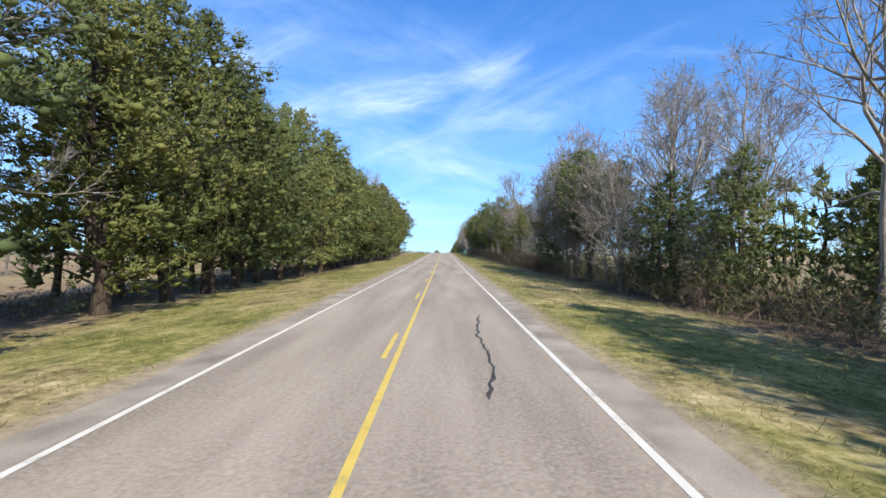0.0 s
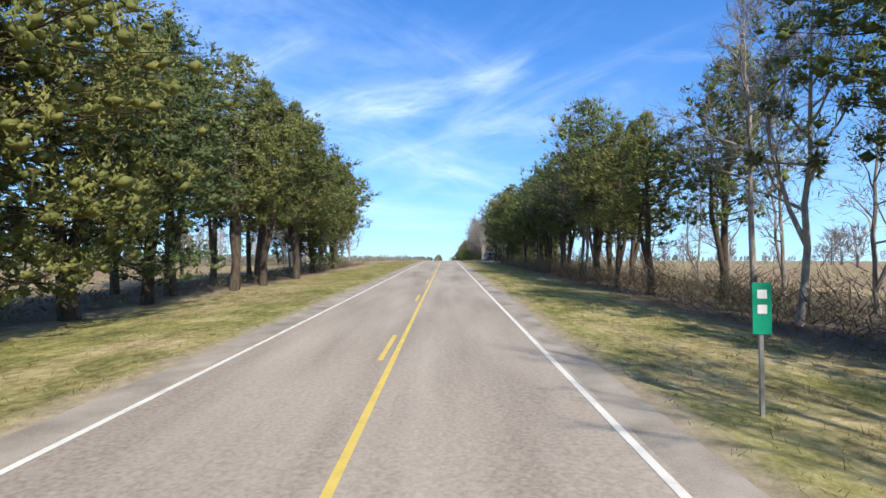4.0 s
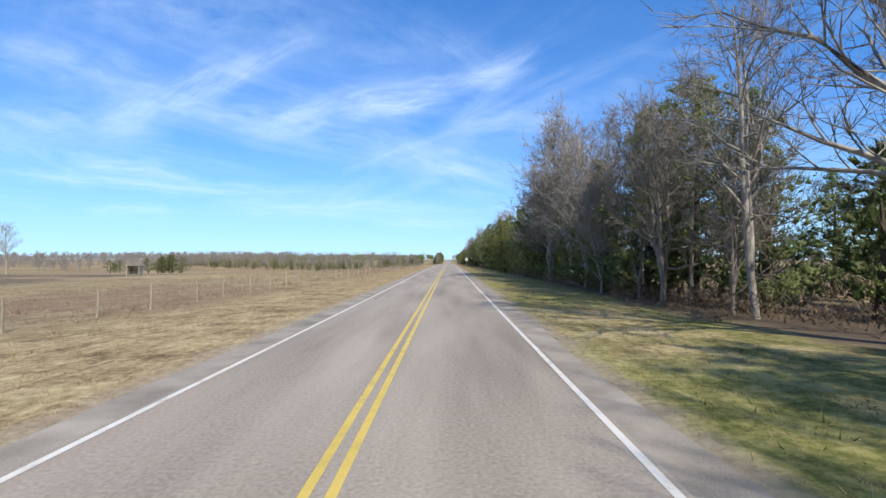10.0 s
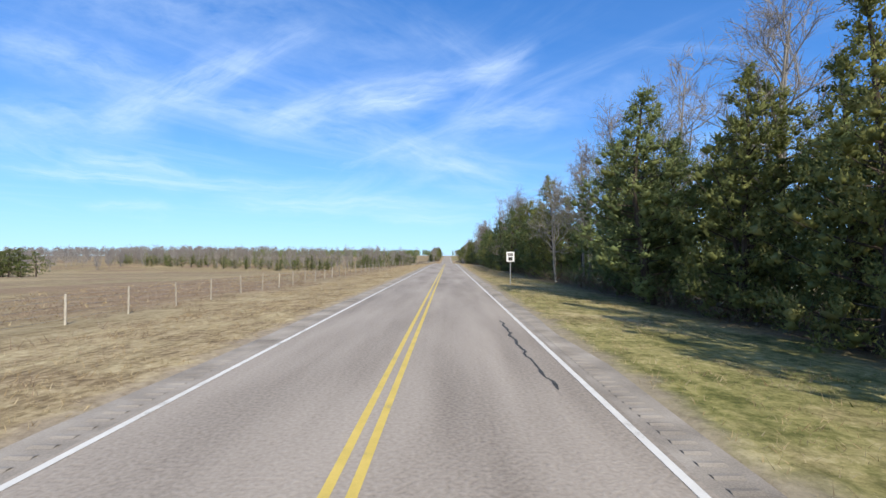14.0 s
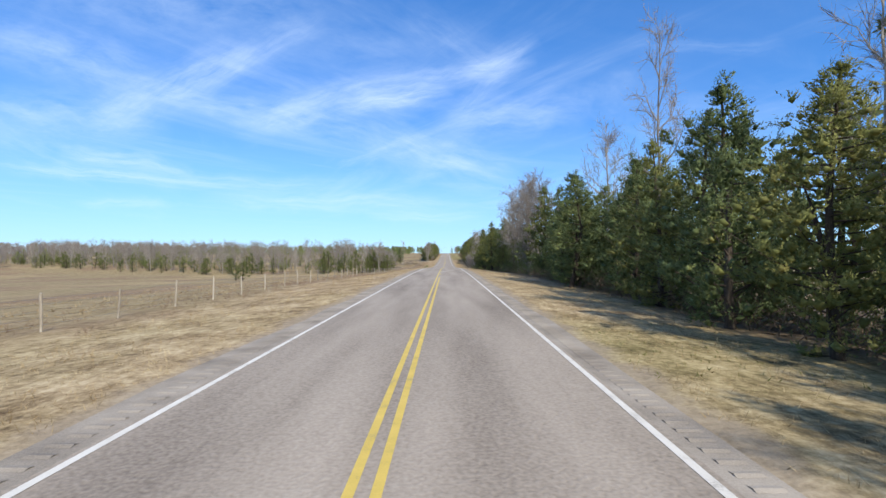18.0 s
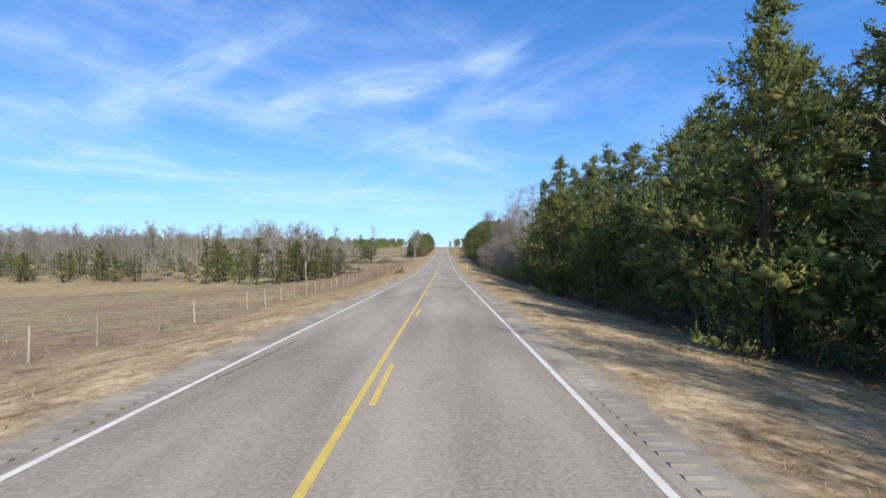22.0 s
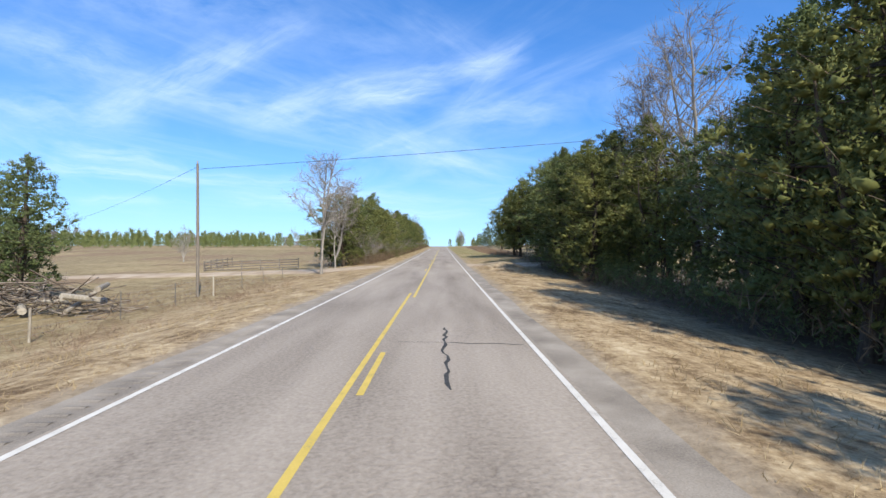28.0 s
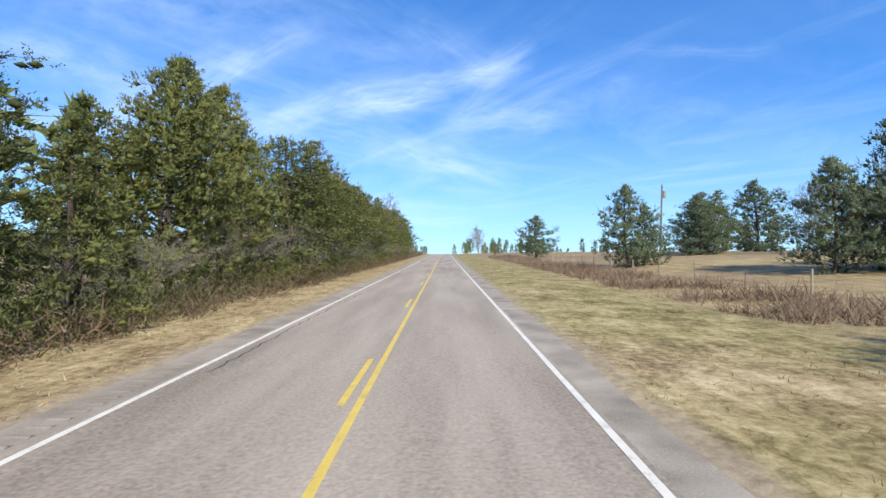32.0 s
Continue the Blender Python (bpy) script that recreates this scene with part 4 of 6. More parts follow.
def back_row(seed, s0, s1, x, step, hmin, hmax, depth=2.5, leafless=False):
    rng = random.Random(seed + 500)
    spots, s = [], s0
    while s < s1:
        spots.append((x + rng.uniform(-depth, depth), s))
        s += step * rng.uniform(.65, 1.35)
    back_woods(seed, spots, hmin, hmax, leafless, "leafless grey woods behind the roadside trees" if leafless else "dense dark green cedar woods behind the roadside trees")


# woods on the left, up to the open field
wood_row(1, -14, 124, -14.4, 4.3, 15, 18.5, .06, kinds=(14, 16, 14), depth=1.5, wide=1.12)
wood_row(52, -6, 176, -19.2, 8, 12, 17, .3, kinds=(19, 18), bkinds=(4, 1, 4), depth=1.6)
wood_row(51, 126, 168, -14.6, 4.3, 15, 18.5, .10, kinds=(18, 19, 18, 14), depth=1.8, wide=1.05)
back_row(2, 0, 90, -23, 14, 9, 13)
cedar(18, 166, -15.5, 17.5)
cedar(19, 172, -17, 17)
cedar(18, 177, -18.5, 17)
back_row(56, 10, 196, -50, 4.2, 6.5, 10, 5)
back_row(57, 30, 196, -46, 6, 9, 13, 5, leafless=True)
back_row(54, 196, 260, -62, 6, 8, 12, 6, leafless=True)
back_row(55, 196, 260, -68, 6, 5, 9, 6)
# grove of tall leafless trees behind the fence
rng_grove = random.Random(8)
for x0, s0, s1, n in ((-30.5, 196, 232, 9), (-36.5, 204, 245, 9), (-43.5, 212, 254, 9)):
    for q in range(n):
        s, x = s0 + (s1 - s0) * q / n + rng_grove.uniform(0, 3), x0 + rng_grove.uniform(-2.5, 2.5)
        bare(rng_grove.choice((0, 8, 5, 1, 3, 8)), s, x, rng_grove.uniform(16.5, 21), .95)
bare(8, 233.5, -27.2, 19.5, 1.1)
cedar(19, 247, -34.5, 9.5, .9)
for s, x, h, k in ((231, -32, 20, 5), (237, -34.5, 20, 3), (227.5, -27.5, 21, 0), (240, -30.5, 19, 5), (222, -26.5, 20, 1), (243, -38, 19, 0)):
    bare(k, s, x, h, .95)
cedar(5, 240, -40, 17, .6)
cedar(3, 226, -45, 15, .6)
# woods on the right
wood_row(31, -34, 8, 14.4, 2.9, 12, 15, .08, kinds=(3, 5, 14, 16), depth=1.2)
for s, x, h, k in ((20, 21.5, 8, 5), (104, 16.6, 12, 3)):
    cedar(k, s, x, h, 1.05)
for s, x, h, k, w in ((37.5, 15.6, 10.5, 18, 1.0), (41, 14.0, 12, 19, 1.05), (44.5, 15.4, 12.5, 18, 1.0), (54, 14.6, 9.5, 3, 1.1), (50.5, 16.4, 8, 5, 1.1)):
    cedar(k, s, x, h, w)
for s, x, h, k in ((23, 13.9, 5, 9), (27, 13.7, 5.5, 7), (31.5, 14.2, 5, 9), (24.5, 17, 13, 5), (30, 16, 13.5, 8), (34, 14.2, 4.2, 7), (47.5, 14, 12, 5), (52, 13.8, 13, 8), (57, 15, 13, 0)):
    bare(k, s, x, h)
for s, x, h, k in ((33, 17, 15, 0), (46, 15.5, 15, 5), (52, 16, 16, 3), (28, 19.5, 13, 5)):
    bare(k, s, x, h)
wood_row(4, 78, 110, 15.2, 4.2, 10, 13, .3, bkinds=(0, 1, 4, 5))
wood_row(5, 110, 206, 15.0, 4.4, 12, 17, .3, kinds=(19, 18, 14, 19), depth=1.2, wide=1.0)
for s, x, h, k in ((143, 17, 14, 18), (149, 17.5, 15, 19), (154, 16, 15, 18), (160.5, 15.2, 16, 19), (166, 17, 15, 18), (171, 15.6, 15, 19), (136, 16.5, 14, 18)):
    cedar(k, s, x, h)
cedar(18, 196, 15, 17.5, 1.05)
cedar(19, 191, 17, 16)
back_row(6, 100, 206, 21, 7, 9, 13, leafless=True)
bare(0, 15.5, 15.5, 16, 1.0)
cedar(3, 22, 15.5, 8, 1.1)
cedar(5, 18, 18.5, 7, 1.2)
cedar(3, 26.5, 14.5, 7.6, 1.3)
cedar(5, 30, 15.0, 7.2, 1.2)
back_row(61, 6, 27, 19.5, 3.6, 5, 8.5)
back_row(62, 58, 100, 18.5, 6, 8, 11, leafless=True)
for s, x, h in ((59, 14.6, 6), (63, 15.2, 5), (66.5, 14.2, 5.5), (70.5, 13.9, 4), (74, 14.8, 6), (61, 17, 7), (72, 17.5, 6.5)):
    bare(6 + int(s) % 2, s, x, h, 1.2, "leafless grey shrub at the edge of the woods")
bare(3, 70, 15.5, 14, 1.0, "leafless tree with green mistletoe clumps in its branches")
bare(0, 91, 14.5, 17, 1.0)
for s, x, h, k in ((219, 18, 16, 5), (222, 20.5, 17, 3), (227, 17.5, 16, 5), (233, 19.5, 17, 3), (229, 23, 15, 2), (240, 26, 15, 5), (212, 24, 15, 3)):
    cedar(k, s, x, h)
bare(5, 229, 14.5, 18)
cedar(15, 236, 17.4, 17, 1.0)
cedar(16, 231, 21, 16, 1.1)
cedar(15, 237, 24, 15, 1.1)
for s, x, h, k in ((218.8, 21, 15, 16), (221, 26, 15, 15), (225, 22.5, 16, 16), (228, 27.5, 15, 15), (219.5, 30, 14, 16), (273, 16.5, 15, 15), (279, 17.2, 13.5, 3), (262, 24, 9, 5)):
    cedar(k, s, x, h)
for s, x, h, k in ((222, 15.4, 17, 18), (227, 15.0, 16.5, 19), (218.9, 16.9, 17, 18), (207, 14.6, 17, 19)):
    cedar(k, s, x, h)
cedar(0, 249, 27, 11, 1.1)
cedar(3, 254, 24.5, 10, 1.0)
bare(0, 234, 16, 17)
bare(1, 224, 17, 16)
bare(2, 256, 13.4, 16.5, 1.0, "large spreading leafless tree with pale branches", turn=1.2)
for s, x, h, k in ((269, 28, 15, 1), (276, 31, 12, 0), (283, 33, 11, 4), (262, 33, 10, 6), (255, 34, 9, 0)):
    cedar(k, s, x, h)
wood_row(8, 264, 312, 15.4, 4.6, 11, 15, .5, kinds=(3, 4, 6), bkinds=(0, 5, 3, 1))
back_row(9, 266, 312, 20, 6, 7, 10)
wood_row(10, 312, 362, 14.4, 4.4, 10, 12.5, .06, depth=2.6)
wood_row(11, 362, 402, 14.0, 4.4, 9.5, 13, .35, depth=2.6)
wood_row(12, 402, 482, 13.6, 4.5, 8, 11.2, .10, wide=1.1, depth=2.6)
wood_row(13, 482.5, 503, 14.0, 3.7, 7.5, 9, .15)
for s, x, h, k in ((511, 15.2, 14.5, 8), (514.5, 14.2, 14, 5), (508.5, 12.9, 5.2, 9), (518, 13.4, 4.5, 7)):
    bare(k, s, x, h)
wood_row(53, 516, 548, 13.6, 3.4, 6, 8.5, .15)
wood_row(14, 552, 597, 14.0, 4.7, 9.5, 13.5, .05, depth=2.6)
wood_row(15, 612, 668, 14.6, 4.6, 7, 10.5, 1.0, bkinds=(0, 5, 8, 3))
wood_row(16, 668, 733, 15.2, 4.6, 10.5, 13, .0, kinds=(14, 17, 14, 16), wide=1.12, depth=2.6)
back_row(17, 312, 742, 21, 11, 7, 11)
back_row(64, 264, 742, 18.2, 5.2, 3.5, 6.5)
back_row(67, 312, 504, 17.6, 3.2, 8, 10.5)
back_row(71, 504, 548, 17.8, 3.4, 5, 8)
back_row(72, 550, 600, 17.6, 3.2, 8, 10.5)
back_row(68, 668, 742, 18.4, 3.2, 8.5, 12)
back_row(69, -34, 26, 18.6, 3.6, 6.5, 9)
back_row(66, 6, 30, 24, 3.4, 6, 9.5)
back_row(63, 312, 742, 19, 8, 8, 12, leafless=True)
# taller leafless trees standing out of the cedars
for s, x, h, k in ((305, 13.0, 14.5, 8), (430.5, 13.8, 14.5, 8), (434.5, 16, 14, 5), (373, 16, 16, 5), (364, 16.5, 15, 0), (387, 16.5, 17, 1), (449, 17, 16.5, 5), (455, 16.5, 14, 3), (487, 17, 16, 1), (300, 13.5, 18, 0),
                   (291, 15, 16, 5), (280, 16, 15, 0), (518, 15.0, 16.5, 0), (534, 14.8, 17, 5), (543, 16, 16, 1), (530, 15, 16, 8), (635, 16, 15, 5), (716, 19, 18.5, 0),
                   (722, 19, 18, 5), (629, 15, 13.5, 1), (622, 16, 13, 5), (640, 15, 13, 3)):
    bare(k, s, x, h)
for s, x, h, k in ((352, 17, 11, 3), (357, 16.4, 11, 5), (362, 15.4, 11, 0), (367, 17, 10, 3), (372, 16, 11, 5), (377, 17.2, 10, 0), (382, 16, 10.5, 3), (468, 17, 9.5, 3), (474, 16.5, 10, 0), (479, 17, 10, 5), (484, 16.5, 10, 3), (545.5, 15, 10.5, 3), (550, 14.6, 12, 5), (554, 16.8, 12, 0), (559, 14.2, 11.5, 3), (564, 16.5, 12, 5), (570, 14.5, 12, 0), (600, 15.5, 12, 5), (603, 17.5, 11, 3), (607, 17, 9.5, 3), (611, 16.2, 9, 0), (615, 17.2, 8.5, 3), (619, 16.6, 6.5, 5), (614, 19.5, 9, 5), (625, 15, 3.6, 3), (629, 13.5, 3, 5), (634, 14.5, 3.2, 0), (638, 13, 2.6, 3), (645, 14.5, 3.8, 3), (650, 13.4, 3.2, 5), (655, 14.6, 4.4, 3), (661, 14, 5.5, 5), (666, 14.6, 7, 0)):
    cedar(k, s, x, h, 1.1)
bare(8, 294, 14.2, 18.5, 1.0, "tall leafless tree reaching over the verge")
for s, x, h, k in ((265.5, 14.2, 9, 9), (269.5, 12.8, 11, 8), (274.5, 13.6, 12, 5), (279, 12.6, 9.5, 9), (285, 13.2, 13, 8), (299, 13, 12, 5), (303.5, 13.6, 11, 9),
                   (32, 13.2, 9, 8), (36.5, 13.8, 11, 5), (43, 13.4, 10, 9), (49, 13.8, 12, 8), (56, 13.2, 10, 5), (64, 14.2, 9, 9)):
    bare(k, s, x, h)
for q in range(10):
    bare((9, 6, 9, 7)[q % 4], 630 + 3.5 * q, 12.2 + 1.2 * math.sin(q * 2.3), (6.5, 4, 5.5, 4.6)[q % 4], 1.25, "twiggy brown leafless bush at the edge of the woods")
cedar(3, 306, 14.5, 14)
cedar(4, 310, 16, 15)
bare(4, 471, 15.5, 19, .7, "dead white leafless tree rising above cedars")
bare(9, 606, 14.4, 14, 1.5, "broad leafless tree with dense twigs")
bare(10, 640.5, 15.4, 12.5, 1.0, "leafless tree with many green mistletoe clumps")
for s, x, h, k in ((433.5, 14.6, 12, 1), (437, 14, 10.5, 3), (526, 15.8, 8.5, 5), (530.5, 16.2, 9.5, 3), (535, 15.6, 8.5, 0), (504, 14, 13, 1), (500, 16, 12, 4), (548, 15, 12, 6), (557, 15, 14, 3), (580, 14.6, 13.5, 0), (588, 15, 14, 1), (599, 17, 13, 0), (693, 15, 15, 0), (700, 16.5, 15, 3)):
    cedar(k, s, x, h)
# yard trees by the drive on the right
for s, x, h, k, w in ((759.4, 14.1, 12.9, 9, 1.0), (764.5, 14.0, 11.8, 9, 1.0), (754, 18.6, 16, 10, .85), (775.7, 20, 14.5, 10, .8), (771, 15.6, 9.5, 10, .9), (760, 25.5, 16.5, 10, .9), (749, 26.5, 17, 9, .9), (757, 32, 16, 10, 1.0),
                      (772, 31, 15, 10, 1.0), (781, 28, 13, 10, 1.0), (744.8, 25.5, 15, 10, .9), (733.4, 14.6, 13.5, 14, 1.0), (732.5, 19.5, 15, 18, 1.0), (745.2, 18.8, 14, 19, 1.0), (778, 30, 9, 5, 1.2), (784, 35, 9, 3, 1.2), (790, 41, 10, 0, 1.2), (786, 46, 9, 5, 1.2), (796, 48, 9, 3, 1.2),
                      (810.6, 30.6, 11.2, 8, .85), (812, 27.4, 7.8, 7, 1.05), (813, 34.4, 8.2, 7, 1.05), (809.4, 32.8, 6.8, 8, 1.0), (828, 19.9, 8.6, 7, 1.0), (829.5, 22.2, 6.4, 8, 1.0), (806, 41.5, 12, 8, .75), (736, 18, 15, 18, 1.0), (735.5, 21.5, 15, 19, 1.0), (747.8, 17.6, 15, 19, 1.0), (749, 21, 16, 18, 1.0), (746.5, 25, 15, 19, 1.0),
                      (849, 38.7, 9, 8, 1.5), (858, 53, 12, 8, 1.4), (862, 46, 10.5, 8, 1.5), (846, 58, 10, 3, 1.3), (878, 20.5, 9, 7, 1.3),
                      (826, 47, 8, 0, 1.3), (853, 44, 10, 3, 1.3), (822, 52, 9, 0, 1.2)):
    cedar(k, s, x, h, w)
for s, x, h in ((765, 19.5, 2.4), (769, 23, 2.8), (763, 24, 2.2), (774, 26, 3), (780, 38, 7), (834, 52, 10), (838, 46, 9), (829, 57, 12)):
    bare(8, s, x, h)
bare(8, 905, 10.3, 8, 1.1, "small round leafless tree beside the road")
cedar(0, 925, 17, 4)
cedar(6, 960, 22, 5)
# left hedge of cedars and thicket
for s, x, h in ((730.3, -10.9, 2.4), (729, -10.2, 1.9), (731, -11.6, 2.0)):
    bare(6, s, x, h, 1.3, "leafless grey shrub at the foot of a pale tree")
bare(2, 776, -50, 6.5, 1.0)
bare(0, 729.5, -10.6, 11.6, 1.25, "pale slender leafless tree with white bark")
bare(5, 740, -11.6, 10.5, 1.0)
wood_row(18, 743, 793, -10.6, 3.1, 7.5, 10.5, .12, kinds=(14, 17, 17, 16), bkinds=(5, 1), depth=1.0, wide=1.2)
for s, x, h, k, w in ((795, -9.8, 7, 6, 1.3), (798, -11.3, 8.5, 0, 1.2), (801, -10.6, 11.3, 9, .9), (806, -10.6, 11.6, 9, .9), (811, -11, 10, 6, 1.2), (773, -11.4, 13, 3, .9), (769, -11.8, 12, 0, .9)):
    cedar(k, s, x, h, w)
cedar(11, 767.2, -6.7, 1.6, 1.25, "low green juniper bush at the edge of the verge")
bare(5, 829, -12, 12.5)
bare(0, 745.5, -11.4, 11, .9, "pale leafless tree leaning out of the hedge")
rng_hedge = random.Random(41)
for q in range(44):
    bare(rng_hedge.choice((6, 7)), 744 + 4.1 * q + rng_hedge.uniform(-1, 1), -9.2 + rng_hedge.uniform(-.5, .5), rng_hedge.uniform(3.0, 5.5), 1.15, "leafless grey shrub at the foot of the hedge")
bare(1, 836, -13, 12)
bare(5, 781, -13, 10.5)
wood_row(20, 815, 900, -10.6, 3.4, 9, 12, .15, kinds=(14, 17, 17, 2), bkinds=(5, 1), depth=1.0, wide=1.2)
back_row(19, 744, 990, -13.6, 5, 7, 10, 2.0)
# wood across the far side of the left field
rng_far = random.Random(77)
for k in range(60):
    x = -32 - 3.6 * k + rng_far.uniform(-2, 2)
    s = 648 + 0.33 * (-32 - x) + rng_far.uniform(-6, 6)
    if rng_far.random() < .5:
        cedar(rng_far.choice((11, 12, 13)), s - 4, x, rng_far.uniform(5, 10.5), 1.2)
    else:
        bare(rng_far.choice((0, 1, 3, 5)), s, x, rng_far.uniform(11.5, 16.5), .9)
bare(3, 657, -45.5, 14.5, .9)
bare(4, 696, -22.8, 13.5, .9, "tall pale leafless tree with mistletoe clumps")
for s, x, h, k in ((714, -26.5, 10.2, 16), (716, -31, 11, 5), (718, -29, 7, 11), (711, -33, 6, 13), (664, -30, 8, 11), (660, -27, 5, 13), (700, -38, 10, 12), (639, -27, 8, 11), (643, -31, 9.5, 13), (646, -25, 6.5, 12), (636, -32, 9, 12), (634, -29, 9, 11), (632, -37, 10, 13), (641, -24.5, 7.5, 11), (645, -28.5, 8.5, 13), (650, -24, 7, 11), (653, -28, 8, 12), (638, -35, 8, 13), (630, -31.5, 7, 11), (660, -33, 8, 13), (667, -26, 6, 11), (637, -43, 9, 11), (641, -52, 10, 12)):
    cedar(k, s, x, h)
for s, x, h, k in ((668, -29, 9, 0), (674, -33, 10, 5), (681, -36, 9, 1), (686, -31, 8, 3), (692, -40, 10, 5), (700, -31, 8, 1), (708, -38, 9, 5), (718, -36, 10, 0), (722, -40, 9, 5), (640, -28, 11.5, 5), (633, -27, 12, 3), (643, -33, 12, 0), (655, -31, 11, 3), (661, -25, 9, 1), (671, -27, 9, 5), (678, -30, 9, 0), (684, -26, 8, 1), (645, -24.5, 9, 1), (649, -29, 11, 0), (637, -30, 12, 1), (652, -26, 9, 5), (634, -34, 12, 5)):
    bare(k, s, x, h)
for s, x, h in ((627, -6.9, 1.1), (629, -7.6, .9), (626, -7.9, .7)):
    cedar(6, s, x, h, 1.6, "low green juniper bush on the grassy bank")
# clumps out in the fields
bare(0, 410, -158, 18, 1.0)
bare(5, 425, -160, 9, 1.0)
for s, x, h, k in ((511, -160, 11, 11), (514, -166, 10, 13), (508, -170, 9, 11), (513, -164, 9.5, 11), (520, -195, 8, 11), (530, -208, 8, 13), (505, -150, 6, 13), (524, -201, 7, 11), (585, -63, 6, 11), (587, -66, 5, 13), (516, -161, 11.5, 11), (519, -157, 10, 13), (509, -163, 10, 12), (513, -168, 9, 11), (521, -166, 10, 13)):
    cedar(k, s, x, h, 1.4)


def join_far_cedars():
    store = {k: [mesh_arrays(me) for me in CEDARS[k]] for k in (11, 12, 13)}
    stems, leaves = Soup(), Soup()
    for kind, s, x, h, wide, a in FAR_CEDARS:
        k = h / 10
        turn = np.array(((math.cos(a), -math.sin(a), 0), (math.sin(a), math.cos(a), 0), (0, 0, 1)))
        for soup, (co, faces) in zip((stems, leaves), store[kind]):
            b = len(soup.v)
            soup.v += (co @ turn.T * np.array((k * wide, k * wide, k)) + np.array((x, s, land_z(x, s)))).tolist()
            soup.f += [tuple(i + b for i in f) for f in faces]
    base = tagged(new("field_cedars"), "dark green cedars standing along the far side of the field", "woods", kind="stuff")
    piece("trunks", stems.mesh("trunks", M_BARK, True), base)
    piece("crowns", leaves.mesh("crowns", M_CEDAR), base)


join_far_cedars()


def far_woods(name, seed, count, place, hmin, hmax, mat, label, thick=1.0):
    """Distant woods of many small trees with stems and twiggy or leafy tops."""
    rng = np.random.default_rng(seed)
    s = Soup()
    for _ in range(count):
        x, y = place(rng)
        z = land_z(x, y)
        h = rng.uniform(hmin, hmax)
        s.blades(np.array([[x, y, z - .3]]), np.array([[rng.normal() * .05, rng.normal() * .05, 1]]), np.array([h * .9]), np.array([.45]), rng)
        m = 130
        u = rng.random(m) ** .8
        r = h * .26 * (1 - u) ** .6 if thick > 1 else h * .26 * np.sin(np.pi * (.12 + .8 * u))
        a = rng.random(m) * 6.283
        r = r * rng.random(m) ** .5
        c = np.stack([x + np.cos(a) * r * .8, y + np.sin(a) * r * .8, z + h * (.05 + .85 * u if thick > 1 else .2 + .7 * u)], 1)
        d = np.stack([np.cos(a) * .6, np.sin(a) * .6, .5 + rng.random(m)], 1) + rng.normal(size=(m, 3)) * .4
        s.blades(c, d, h * rng.uniform(.12, .28, m), h * rng.uniform(.012, .032, m) * thick, rng)
    tagged(piece(name, s.mesh(name, mat)), label, "woods", kind="stuff")


def field_wood_spot(r):
    x = r.uniform(-300, -34)
    return x, 655 - .33 * (x + 32) + r.uniform(0, 50)


far_woods("far_woods", 5, 620, lambda r: (-250 - 700 * r.random() ** 1.5, 620 + 420 * r.random()), 9, 14, M_FARWOOD, "distant band of leafless grey-brown woods")
far_woods("far_woods", 6, 1000, lambda r: (r.uniform(-1500, -120), 1150 + 600 * r.random()), 10, 15, M_FARWOOD, "distant band of leafless grey-brown woods")
far_woods("far_woods", 7, 560, lambda r: (-40 - 320 * r.random() ** 1.2, 890 + 130 * r.random()), 4, 9, M_PINE, "distant dark green cedar woods", 2.0)
far_woods("far_woods", 8, 200, lambda r: (r.uniform(60, 700), 950 + 500 * r.random()), 8, 13, M_PINE, "distant dark green cedar woods", 2.0)
far_woods("far_woods", 9, 150, lambda r: (r.uniform(70, 400), r.uniform(0, 700)), 9, 13, M_FARWOOD, "distant band of leafless grey-brown woods")
far_woods("far_woods", 10, 140, lambda r: (r.uniform(-420, -160), r.uniform(60, 300)), 8, 13, M_FARWOOD, "distant band of leafless grey-brown woods")
far_woods("far_woods", 11, 60, lambda r: (r.uniform(-60, -9) if r.random() < .5 else r.uniform(9, 60), r.uniform(1060, 1160)), 6, 10, M_PINE, "distant dark green cedar woods", 2.0)
rng_w = np.random.default_rng(12)
back_woods(12, [field_wood_spot(rng_w) for _ in range(230)], 10, 16.5, True, "leafless grey woods behind the field")
back_woods(13, [field_wood_spot(rng_w) for _ in range(150)], 5, 10, False, "dark green cedars among the woods behind the field")


